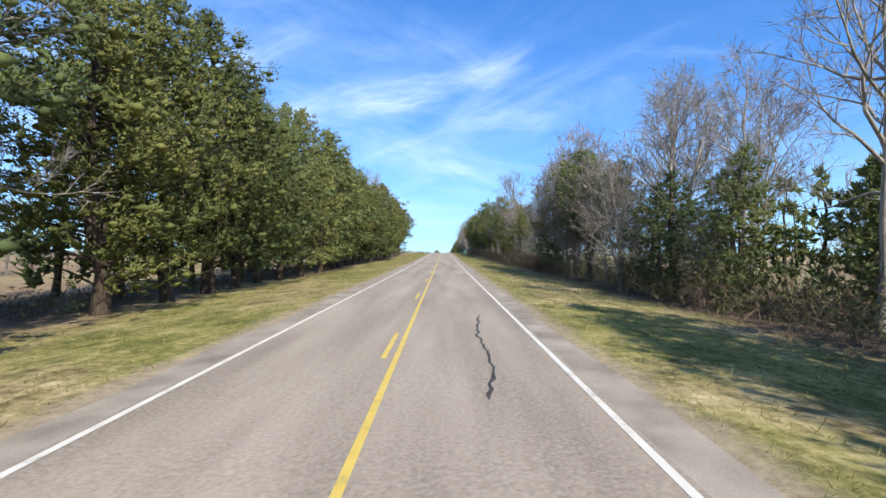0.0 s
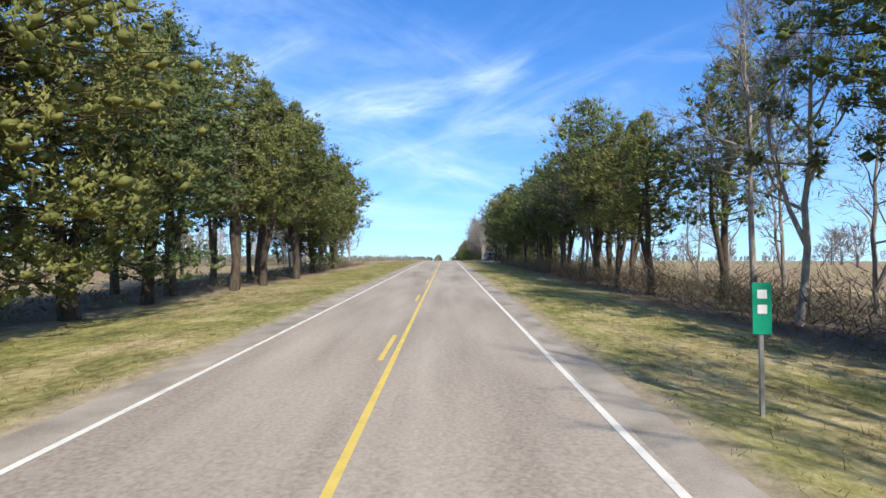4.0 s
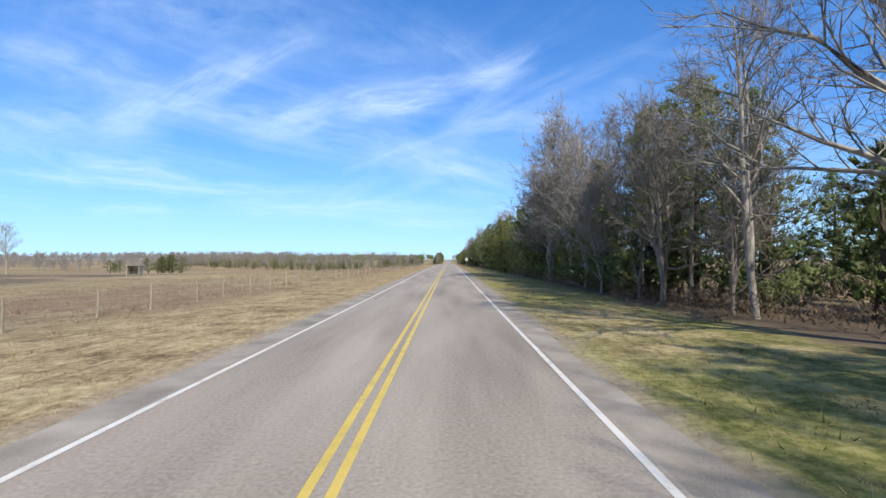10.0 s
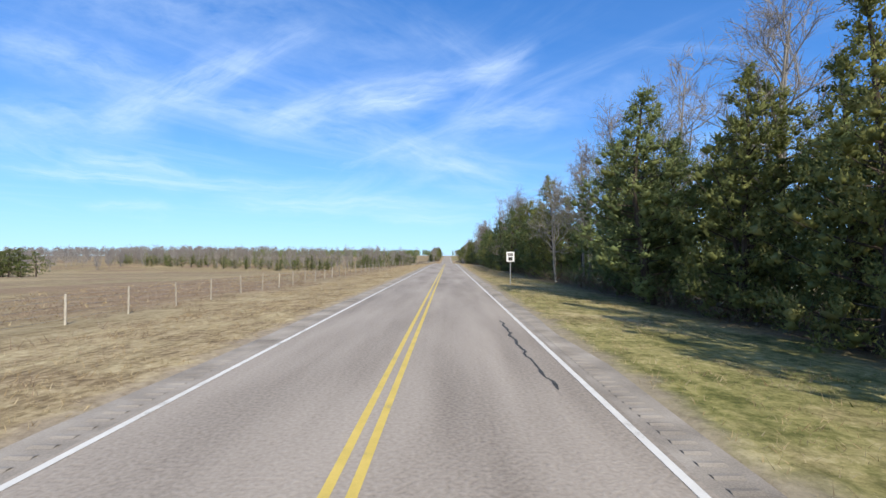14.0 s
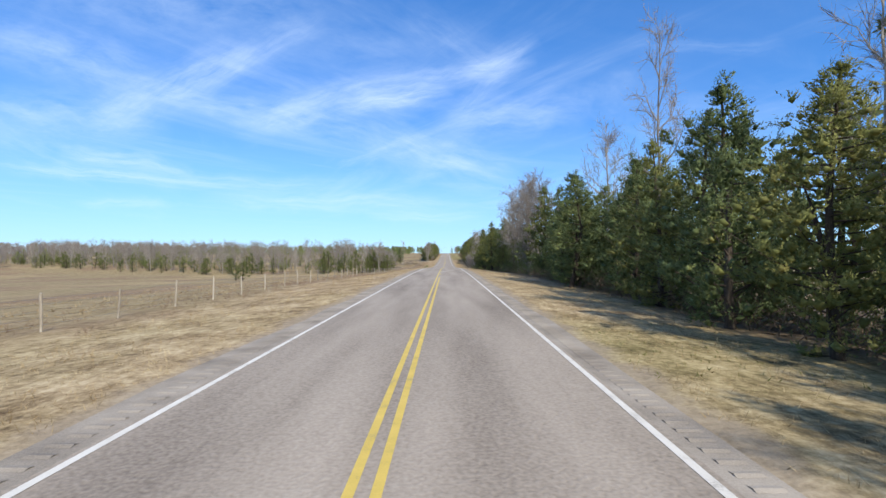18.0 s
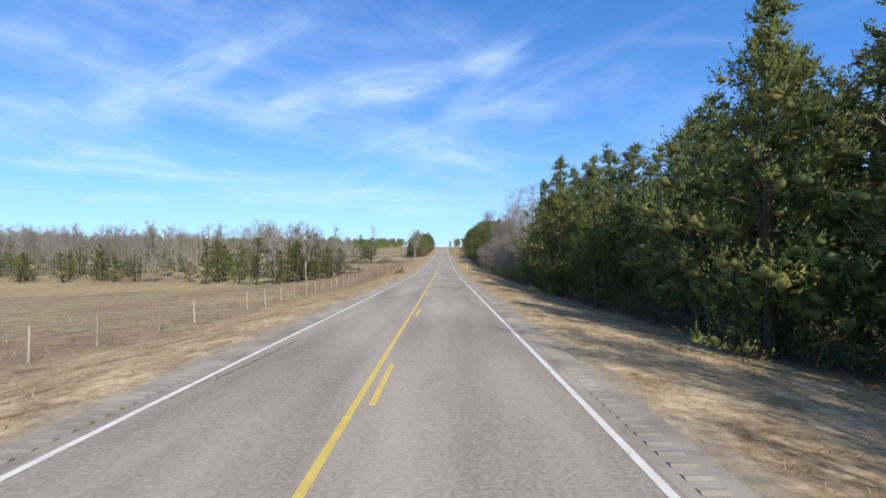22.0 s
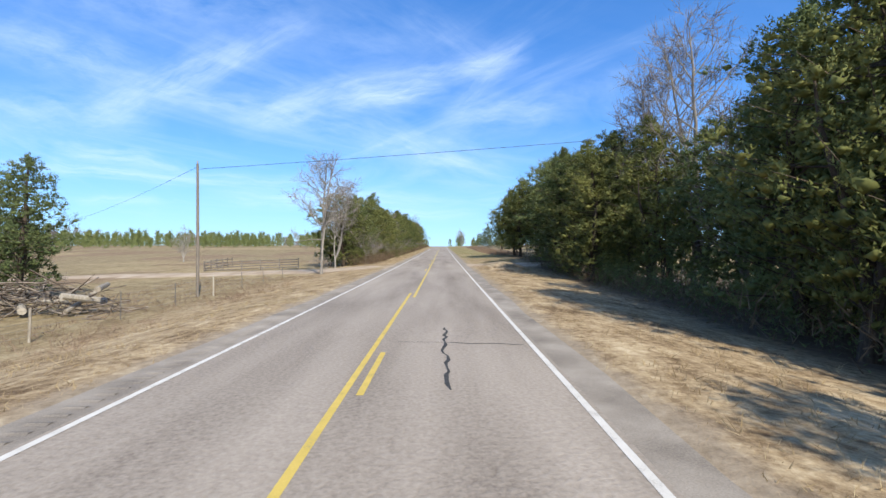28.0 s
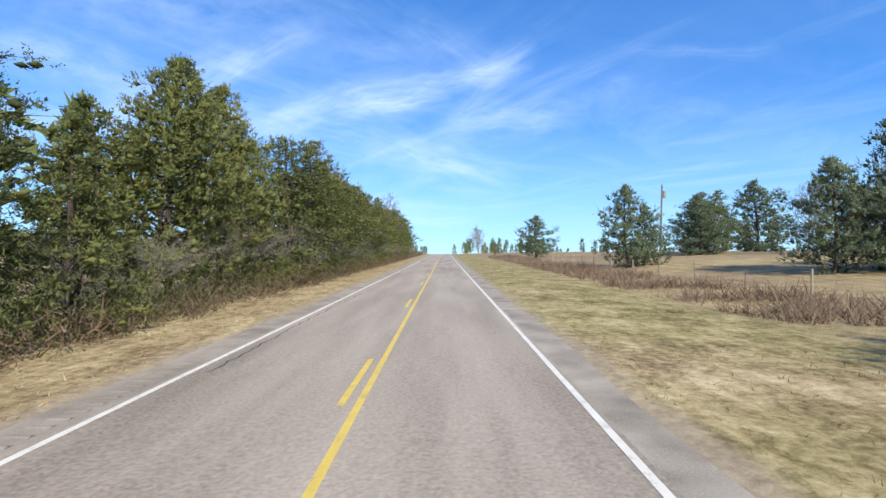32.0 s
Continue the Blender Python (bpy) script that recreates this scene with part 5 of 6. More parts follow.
def thicket(name, seed, s0, s1, x0, x1, per_m, hmin, hmax, mat, label, lw=.035, sprays=0):
    """Undergrowth of thin stems and small leaves."""
    rng = np.random.default_rng(seed)
    n = int((s1 - s0) * per_m)
    c, d, ln, wd = [], [], [], []
    for _ in range(n):
        x, y = rng.uniform(x0, x1), rng.uniform(s0, s1)
        z = land_z(x, y)
        h = rng.uniform(hmin, hmax) * (.5 + .9 * abs(noise.noise((x * .3, y * .15, seed))))
        for q in range(sprays):
            up = rng.random() ** .8
            r = .5 * (1 - .6 * up)
            c.append((x + rng.normal() * r, y + rng.normal() * r, z + h * up))
            d.append((rng.normal(), rng.normal(), .4 + rng.random()))
            ln.append(rng.uniform(.12, .24))
            wd.append(rng.uniform(.022, .055))
        for q in range(0 if sprays else 9):
            up = rng.random()
            c.append((x + rng.normal() * .3 * (1 + up), y + rng.normal() * .3 * (1 + up), z + h * up * .8))
            d.append((rng.normal() * .9, rng.normal() * .9, .4 + rng.random()))
            ln.append(h * rng.uniform(.25, .6))
            wd.append(rng.uniform(.6, 2.2) * lw)
    s = Soup()
    s.blades(np.array(c), np.array(d), np.array(ln), np.array(wd), rng)
    tagged(piece(name, s.mesh(name, mat)), label, "undergrowth", kind="stuff")


thicket("undergrowth", 21, 5, 206, 11.8, 18, 22, 1.2, 3.4, M_BRUSH, "brown leafless undergrowth beneath the trees", .022)
thicket("undergrowth", 29, 5, 206, 13.5, 18, 3.5, 1.2, 3.4, M_PINE, "dark evergreen seedlings beneath the trees", sprays=36)
thicket("undergrowth", 36, 6, 58, 12.4, 17, 6, 1.2, 3.4, M_PINE, "dark evergreen bushes beneath the trees", sprays=36)
thicket("undergrowth", 22, 262, 742, 11.6, 17, 12, .9, 2.4, M_BRUSH, "brown leafless undergrowth beneath the trees", .026)
thicket("undergrowth", 23, 290, 745, 12.0, 16, 8, 1.4, 4.2, M_PINE, "dark evergreen seedlings beneath the trees", sprays=36)
thicket("undergrowth", 31, 600, 668, 11.8, 15.5, 5.5, 1.2, 3.2, M_PINE, "dark evergreen bushes beneath the trees", sprays=36)
thicket("undergrowth", 27, 219, 240, 16.5, 25, 10, .9, 2.4, M_PINE, "dark evergreen seedlings beneath the trees", sprays=36)
thicket("undergrowth", 28, 252, 266, 14, 24, 8, .7, 1.7, M_BRUSH, "brown leafless undergrowth beneath the trees", .05)
thicket("undergrowth", 32, 240, 300, 25, 36, 14, 1.4, 4.0, M_BRUSH, "tangled brown brush behind the parked bus", .05)
thicket("undergrowth", 33, 246, 262, 19, 27, 5, 1.2, 3.0, M_CEDAR, "green bushes behind the parked bus", sprays=36)
thicket("undergrowth", 34, 55, 82, 12.4, 17.5, 22, 1.4, 4.0, M_BRUSH, "tangled brown brush at the edge of the woods", .03)
thicket("undergrowth", 35, 660, 736, 12.6, 16.5, 6, 1.2, 3.4, M_PINE, "dark evergreen bushes beneath the trees", sprays=36)
thicket("undergrowth", 37, 0, 188, -20, -13.5, 1.6, .6, 2.2, M_PINE, "dark evergreen seedlings beneath the trees", sprays=36)
thicket("undergrowth", 24, 0, 190, -19, -14.5, 5, .4, 1.3, M_BRUSH, "brown leafless undergrowth beneath the trees", .05)
thicket("undergrowth", 25, 742, 965, -11, -7.3, 26, .7, 2.3, M_BRUSH, "tangled brown thicket along the hedge", .028)
thicket("undergrowth", 26, 763, 940, -10.8, -7.7, 11, 1.2, 3.8, M_CEDAR, "green seedlings along the hedge", sprays=36)

# ---- grass ----


def grass(name, seed, s0, s1, x0, x1, per_m2, hmin, hmax, mat, label, width=.03, patch=0.0, blades=3):
    rng = np.random.default_rng(seed)
    n = int((s1 - s0) * abs(x1 - x0) * per_m2)
    x, y = rng.uniform(x0, x1, n), rng.uniform(s0, s1, n)
    if patch:
        keep = np.array([noise.noise((a * .25, b * .25, seed)) > patch - .5 for a, b in zip(x, y)])
        x, y = x[keep], y[keep]
    z = np.array([land_z(a, b) for a, b in zip(x, y)]) - .02
    h = rng.uniform(hmin, hmax, len(x))
    c = np.repeat(np.stack([x, y, z], 1), blades, 0)
    c[:, :2] += rng.normal(size=(len(c), 2)) * .08
    d = rng.normal(size=c.shape) * .8
    d[:, 2] = 1
    s = Soup()
    s.blades(c, d, np.repeat(h, blades) * rng.uniform(.6, 1.2, len(c)), rng.uniform(.5, 1.4, len(c)) * width, rng)
    tagged(piece(name, s.mesh(name, mat)), label, "grass", kind="stuff")


grass("verge_grass", 31, 0, 215, 4.7, 10.5, 14, .07, .22, M_GRASS_GREEN, "short green and straw-coloured verge grass", .016)
grass("verge_grass", 32, 0, 205, -12, -4.7, 14, .07, .22, M_GRASS_GREEN, "short green and straw-coloured verge grass", .016)
grass("verge_grass", 33, 215, 736, 4.7, 10, 12, .06, .2, M_GRASS_DRY, "dry tan verge grass", .014, blades=4)
grass("verge_grass", 34, 205, 731, -11.5, -4.7, 12, .07, .22, M_GRASS_DRY, "dry tan verge grass", .014, blades=4)
grass("verge_grass", 35, 225, 460, 4.9, 11, 3, .05, .16, M_GRASS_GREEN, "short green verge grass", patch=.5)
grass("verge_grass", 36, 742, 860, -9.5, -4.7, 8, .05, .18, M_GRASS_DRY, "dry tan verge grass")
grass("verge_grass", 37, 745, 860, 4.7, 14, 8, .05, .15, M_GRASS_GREEN, "short green and straw-coloured verge grass", .016)
grass("tall_weeds", 38, 235, 728, -16.5, -11.5, 3, .25, .65, M_WEED, "dead brown weeds along the fence", .016, .42, 5)
grass("tall_weeds", 39, 590, 728, -22, -9.5, 3, .3, .8, M_WEED, "dead brown weeds on the bank", .018, .35, 5)
grass("tall_weeds", 40, 770, 900, 12.5, 17.5, 10, .5, 1.15, M_WEED, "tall brown weeds along the fence", .04, .35, 5)
grass("tall_weeds", 41, 560, 726, 5.2, 11, 2, .15, .4, M_GRASS_DRY, "tall dry grass on the verge", .016, .5, 4)
grass("tall_weeds", 46, 232, 450, -32, -14.5, 1.6, .25, .7, M_WEED, "tall dead brown grass behind the fence", .016, .38, 5)
grass("tall_weeds", 47, 450, 600, -26, -14.5, 1.2, .2, .55, M_WEED, "tall dead brown grass behind the fence", .016, .42, 5)
grass("field_grass", 42, 240, 600, -40, -16.5, .8, .1, .35, M_GRASS_DRY, "dry pasture grass", .05)

grass("tall_weeds", 43, 190, 430, -12, -6, 2.5, .08, .28, M_WEED, "low brown weeds in the verge", .016, .45, 5)
grass("tall_weeds", 44, 0, 205, 10.5, 13.5, 3, .15, .45, M_WEED, "low brown weeds along the edge of the woods", .03, .4, 4)

# ---- fences ----


def tube_mesh(name, pts, radius, sides, mat):
    s = Soup()
    s.tube(pts, [radius] * len(pts), sides)
    return s.mesh(name, mat, True)


def post_mesh(name, h, r, mat, sides=8):
    s = Soup()
    s.tube([(0, 0, -.3), (.004, 0, h * .5), (0, .004, h - .02), (0, 0, h)], [r, r * .97, r * .93, r * .55], sides)
    top = len(s.v)
    s.f.append(tuple(range(top - sides, top)))
    return s.mesh(name, mat)


POST = post_mesh("fence_post", 1.35, .048, M_POST)
THIN_POST = post_mesh("fence_post", 1.3, .025, M_WIRE, 5)


def wire_fence(path, step, label, wires=(.25, .5, .75, 1.0, 1.2), mix=.0, seed=0):
    """Posts with strands of wire; path: corner points (x, s)."""
    rng = random.Random(seed)
    fence = new("wire_fence")
    fence.location = (path[0][0], path[0][1], land_z(*path[0]))
    spots = []
    for (x0, s0), (x1, s1) in zip(path, path[1:]):
        n = max(1, round(math.hypot(x1 - x0, s1 - s0) / step))
        for k in range(n + (1 if (x1, s1) == path[-1] else 0)):
            u = k / n
            spots.append((x0 + (x1 - x0) * u + rng.uniform(-.08, .08), s0 + (s1 - s0) * u + rng.uniform(-.3, .3)))
    ox, oy, oz = fence.location
    for x, y in spots:
        thin = rng.random() < mix
        h = rng.uniform(.92, 1.08)
        piece("post", THIN_POST if thin else POST, fence,
              Matrix.Translation((x - ox, y - oy, land_z(x, y) - oz)) @ Matrix.Rotation(rng.uniform(-.06, .06), 4, "X") @ Matrix.Rotation(rng.uniform(-.06, .06), 4, "Y") @ Matrix.Diagonal((1, 1, h, 1)))
    for w in wires:
        piece("wire", tube_mesh("wire", [(x - ox, y - oy, land_z(x, y) - oz + w) for x, y in spots], .006, 3, M_WIRE), fence)
    return tagged(fence, label, "fence")


wire_fence([(-14.2, 193), (-14.3, 300), (-14.5, 420), (-13.4, 480), (-13.8, 530), (-14.3, 620)], 4.0, "weathered wooden fence posts with wire along the field", seed=1)
wire_fence([(-14.3, 624), (-14.0, 728)], 4.5, "old leaning wooden posts with wire in weeds", mix=.8, seed=2)
wire_fence([(17.3, 786), (17.5, 900)], 5.0, "wooden posts with wire behind tall weeds", mix=.3, seed=3)


def box(bm, lo, hi, bevel=0.0):
    r = bmesh.ops.create_cube(bm, size=1)
    c = [(a + b) / 2 for a, b in zip(lo, hi)]
    d = [b - a for a, b in zip(lo, hi)]
    bmesh.ops.transform(bm, matrix=Matrix.Translation(c) @ Matrix.Diagonal((*d, 1)), verts=r["verts"])
    if bevel:
        edges = list({e for v in r["verts"] for e in v.link_edges})
        bmesh.ops.bevel(bm, geom=edges, offset=bevel, segments=2, affect="EDGES", profile=.5)


def part(name, bm, mat, parent, label=""):
    me = bpy.data.meshes.new(name)
    bm.to_mesh(me)
    bm.free()
    me.materials.append(mat)
    ob = new(name, me)
    ob.parent = parent
    if label:
        ob["label"] = label
    return ob


def block(name, lo, hi, mat, parent, bevel=.01, label=""):
    bm = bmesh.new()
    box(bm, lo, hi, bevel)
    return part(name, bm, mat, parent, label)


def cyl(name, a, b, r, mat, parent, sides=12, label=""):
    a, b = Vector(a), Vector(b)
    bm = bmesh.new()
    m = Matrix.Translation((a + b) / 2) @ (b - a).to_track_quat("Z", "Y").to_matrix().to_4x4()
    bmesh.ops.create_cone(bm, cap_ends=True, segments=sides, radius1=r, radius2=r, depth=(b - a).length, matrix=m)
    return part(name, bm, mat, parent, label)


def thing(name, x, s, turn=0.0, z=None):
    ob = new(name)
    ob.matrix_basis = Matrix.Translation((x, s, land_z(x, s) if z is None else z)) @ Matrix.Rotation(radians(turn), 4, "Z")
    return ob


def rail_fence(path, label, height=1.25, rails=4, step=2.4, mat=None, name="rail_fence"):
    mat = mat or M_PLANK
    f = new(name)
    f.location = (path[0][0], path[0][1], land_z(*path[0]))
    ox, oy, oz = f.location
    for (x0, s0), (x1, s1) in zip(path, path[1:]):
        n = max(1, round(math.hypot(x1 - x0, s1 - s0) / step))
        for k in range(n + 1):
            x, y = x0 + (x1 - x0) * k / n, s0 + (s1 - s0) * k / n
            z = land_z(x, y)
            block("post", (x - ox - .06, y - oy - .06, z - oz - .3), (x - ox + .06, y - oy + .06, z - oz + height + .08), mat, f, .012)
            if k < n:
                xb, yb = x0 + (x1 - x0) * (k + 1) / n, s0 + (s1 - s0) * (k + 1) / n
                zb = land_z(xb, yb)
                for r in range(rails):
                    hh = height * (r + .7) / rails
                    cyl("rail", (x - ox, y - oy, z - oz + hh), (xb - ox, yb - oy, zb - oz + hh), .062, mat, f, 6)
    return tagged(f, label, "fence")


rail_fence([(-16.5, 741.3), (-28.5, 741.8)], "weathered brown corral fence of wooden rails at the field gate", mat=M_POLE)
rail_fence([(-28.6, 742.2), (-30, 753)], "weathered brown corral fence of wooden rails at the field gate", rails=3, mat=M_POLE)
# by the right drive the rails get dark wood in place of tree shade
rail_fence([(13.6, 750.8), (15.6, 750.2)], "weathered wooden rail fence beside the drive, coloured dark for tree shade", rails=3, mat=M_POLE)
rail_fence([(33, 806), (46, 811), (66, 817)], "long wooden rail fence in front of the house", rails=3, step=3.2, mat=M_POLE)
rail_fence([(18.6, 749.5), (26, 750), (40, 751)], "weathered wooden rail fence beside the drive, coloured dark for tree shade", rails=3, mat=M_POLE)

gate = thing("metal_gate", 15.8, 750.0, 62)
for k in range(6):
    cyl("bar", (0, 0, .22 + .2 * k), (2.6, 0, .22 + .2 * k), .022, M_STEEL, gate, 8)
for x in (0, 1.3, 2.6):
    cyl("upright", (x, 0, .2), (x, 0, 1.24), .024, M_STEEL, gate, 8)
for z in (.3, 1.1):
    cyl("hinge", (-.14, 0, z), (.0, 0, z), .018, M_STEEL, gate, 6)
tagged(gate, "open grey tubular steel farm gate beside the drive", "gate")

field_gate = thing("field_gate", -14.25, 220.7, 90)
for k in range(6):
    cyl("bar", (0, 0, .2 + .2 * k), (2.5, 0, .2 + .2 * k), .024, M_REDSTEEL, field_gate, 8)
for x in (0, .85, 1.65, 2.5):
    cyl("upright", (x, 0, .18), (x, 0, 1.23), .024, M_REDSTEEL, field_gate, 8)
for z in (.32, 1.08):
    cyl("hinge", (-.14, 0, z), (.0, 0, z), .018, M_STEEL, field_gate, 6)
tagged(field_gate, "closed rusty red tubular steel gate in the field fence", "gate")

# ---- signs and posts ----
mm = thing("mile_marker", 5.85, 104.5)
block("post", (-.03, -.02, -.4), (.03, .02, 1.75), M_STEEL, mm, .004)
block("panel", (-.14, -.04, 1.2), (.14, -.028, 1.95), M_SIGNGREEN, mm, .004, "green reflective panel")
for z in (1.72, 1.5):
    block("marking", (-.07, -.046, z), (.07, -.0405, z + .13), M_SIGNWHITE, mm, .002, "white number bar")
tagged(mm, "small green mile marker on a steel post in the verge", "sign")

rs = thing("road_sign", 6.4, 382)
block("post", (-.035, -.025, -.4), (.035, .025, 2.75), M_STEEL, rs, .004)
block("panel", (-.34, -.05, 1.95), (.34, -.036, 2.8), M_SIGNWHITE, rs, .004, "white rectangular panel")
block("marking", (-.24, -.056, 2.56), (.24, -.0505, 2.66), M_BLACK, rs, .002, "black lettering bar")
block("marking", (-.22, -.056, 2.42), (.22, -.0505, 2.5), M_BLACK, rs, .002, "black lettering bar")
block("marking", (-.18, -.056, 2.05), (.18, -.0505, 2.34), M_BLACK, rs, .002, "black number bar")
tagged(rs, "white regulatory road sign on a steel post", "sign")

ym = thing("object_marker", 5.8, 629)
block("post", (-.03, -.02, -.4), (.03, .02, 1.0), M_POST, ym, .004)
block("panel", (-.1, -.035, .72), (.1, -.022, 1.12), M_SIGNYELLOW, ym, .003, "yellow reflective panel")
tagged(ym, "small yellow object marker on a post at the verge", "sign")

ym2 = thing("object_marker", -5.6, 628)
block("post", (-.03, -.02, -.4), (.03, .02, 1.0), M_POST, ym2, .004)
tagged(ym2, "pale leaning marker post at the verge", "post")

mb = thing("mailbox", 13.6, 221, 90)
block("post", (-.05, -.05, -.4), (.05, .05, 1.0), M_POST, mb, .01)
bm = bmesh.new()
bmesh.ops.create_cone(bm, cap_ends=True, segments=16, radius1=.11, radius2=.11, depth=.5, matrix=Matrix.Translation((0, 0, 1.14)) @ Matrix.Rotation(radians(90), 4, "X"))
box(bm, (-.11, -.25, 1.0), (.11, .25, 1.14))
part("box", bm, M_STEEL, mb, "dented grey metal box")
tagged(mb, "grey metal mailbox on a wooden post beside the drive", "mailbox")

up_pole = thing("utility_pole", -14.9, 714.3)
s_ = Soup()
s_.tube([(0, 0, -.5), (.02, 0, 3), (0, .03, 6), (0, 0, 8.9)], [.105, .1, .09, .075], 12)
piece("pole", s_.mesh("pole", M_POLE, True), up_pole)
cyl("insulator", (0, 0, 8.85), (0, 0, 9.1), .05, M_STEEL, up_pole)
tagged(up_pole, "tall weathered wooden utility pole in the pasture", "utility pole")


def hanging(name, a, b, sag, r=.012):
    pts = []
    for k in range(25):
        u = k / 24
        p = Vector(a).lerp(Vector(b), u)
        p.z -= sag * 4 * u * (1 - u)
        pts.append(tuple(p))
    return tagged(piece(name, tube_mesh(name, pts, r, 4, M_BLACK)), "thin black overhead power line across the road", "power line")


zp = land_z(-14.9, 714.3)
hanging("power_line", (-14.9, 714.3, zp + 8.55), (26, 715.3, zp + 11.9), .12, .014)
hanging("power_line", (-14.9, 714.3, zp + 8.7), (-90, 790, zp + 9.2), 1.2, .012)

fp = thing("utility_pole", 29.8, 842)
s_ = Soup()
s_.tube([(-.2, 0, -.5), (-.1, 0, 3), (0, 0, 6), (.12, 0, 9.6)], [.14, .13, .115, .1], 10)
piece("pole", s_.mesh("pole", M_POLE, True), fp)
cyl("transformer", (.4, 0, 7.9), (.4, 0, 8.8), .22, M_STEEL, fp, 14, "grey steel transformer can")
cyl("bracket", (.08, 0, 8.5), (.25, 0, 8.5), .03, M_STEEL, fp, 6)
cyl("insulator", (.12, 0, 9.55), (.12, 0, 9.8), .05, M_STEEL, fp)
tagged(fp, "leaning wooden utility pole with a transformer among yard trees", "utility pole")

# ---- drives ----


def drive(name, x0, x1, s0, s1, mat, lift, label, flare=2.5):
    n = 14
    v, f = [], []
    for i in range(n + 1):
        u = i / n
        x = x0 + (x1 - x0) * u
        fl = flare * (1 - u) ** 3
        for j in range(7):
            w = j / 6
            y = (s0 - fl) + (s1 - s0 + 2 * fl) * w + 1.5 * math.sin(u * 2.0) * u
            edge = -.02 if j in (0, 6) else lift * min(1, u * 6) + .012
            z = max(land_z(x, y), land_z(x, y)) + edge + .02 * noise.noise((x, y, 0))
            v.append((x, y, z))
    for i in range(n):
        for j in range(6):
            q = i * 7 + j
            f.append((q, q + 1, q + 8, q + 7))
    tagged(piece(name, from_arrays(name, v, f, mat, True)), label, "drive", kind="structure")


drive("gravel_drive", 4.5, 34, 213.2, 217.6, M_GRAVEL, .06, "pale gravel drive leading into the trees", 4.5)
drive("dirt_drive", 4.3, 36, 736.6, 741.0, M_DIRT, .08, "bare tan dirt drive leading to the yard", 1.7)
drive("dirt_drive", -4.3, -48, 733, 738.5, M_DIRT, .08, "bare tan dirt drive leading to the field gate")
# grassy bank beside the drive
bm = bmesh.new()
bmesh.ops.create_grid(bm, x_segments=20, y_segments=24, size=1)
for v in bm.verts:
    x, y = 7.9 + v.co.x * 3.0, 732.3 + v.co.y * 5.0
    r2 = min(1, v.co.x ** 2 + v.co.y ** 2)
    v.co = (x, y, land_z(x, y) + (1 - r2) ** 1.5 * .75 - .03 + .05 * noise.noise((x, y, 1)))
bank = part("grass_bank", bm, M_GROUND, None)
tagged(bank, "low bank of dry grass beside the dirt drive", "bank", kind="structure")
grass("tall_weeds", 45, 728.5, 736.5, 5.6, 10.2, 16, .2, .5, M_GRASS_DRY, "tall dry grass over the bank", .03)

# ---- old bus ----


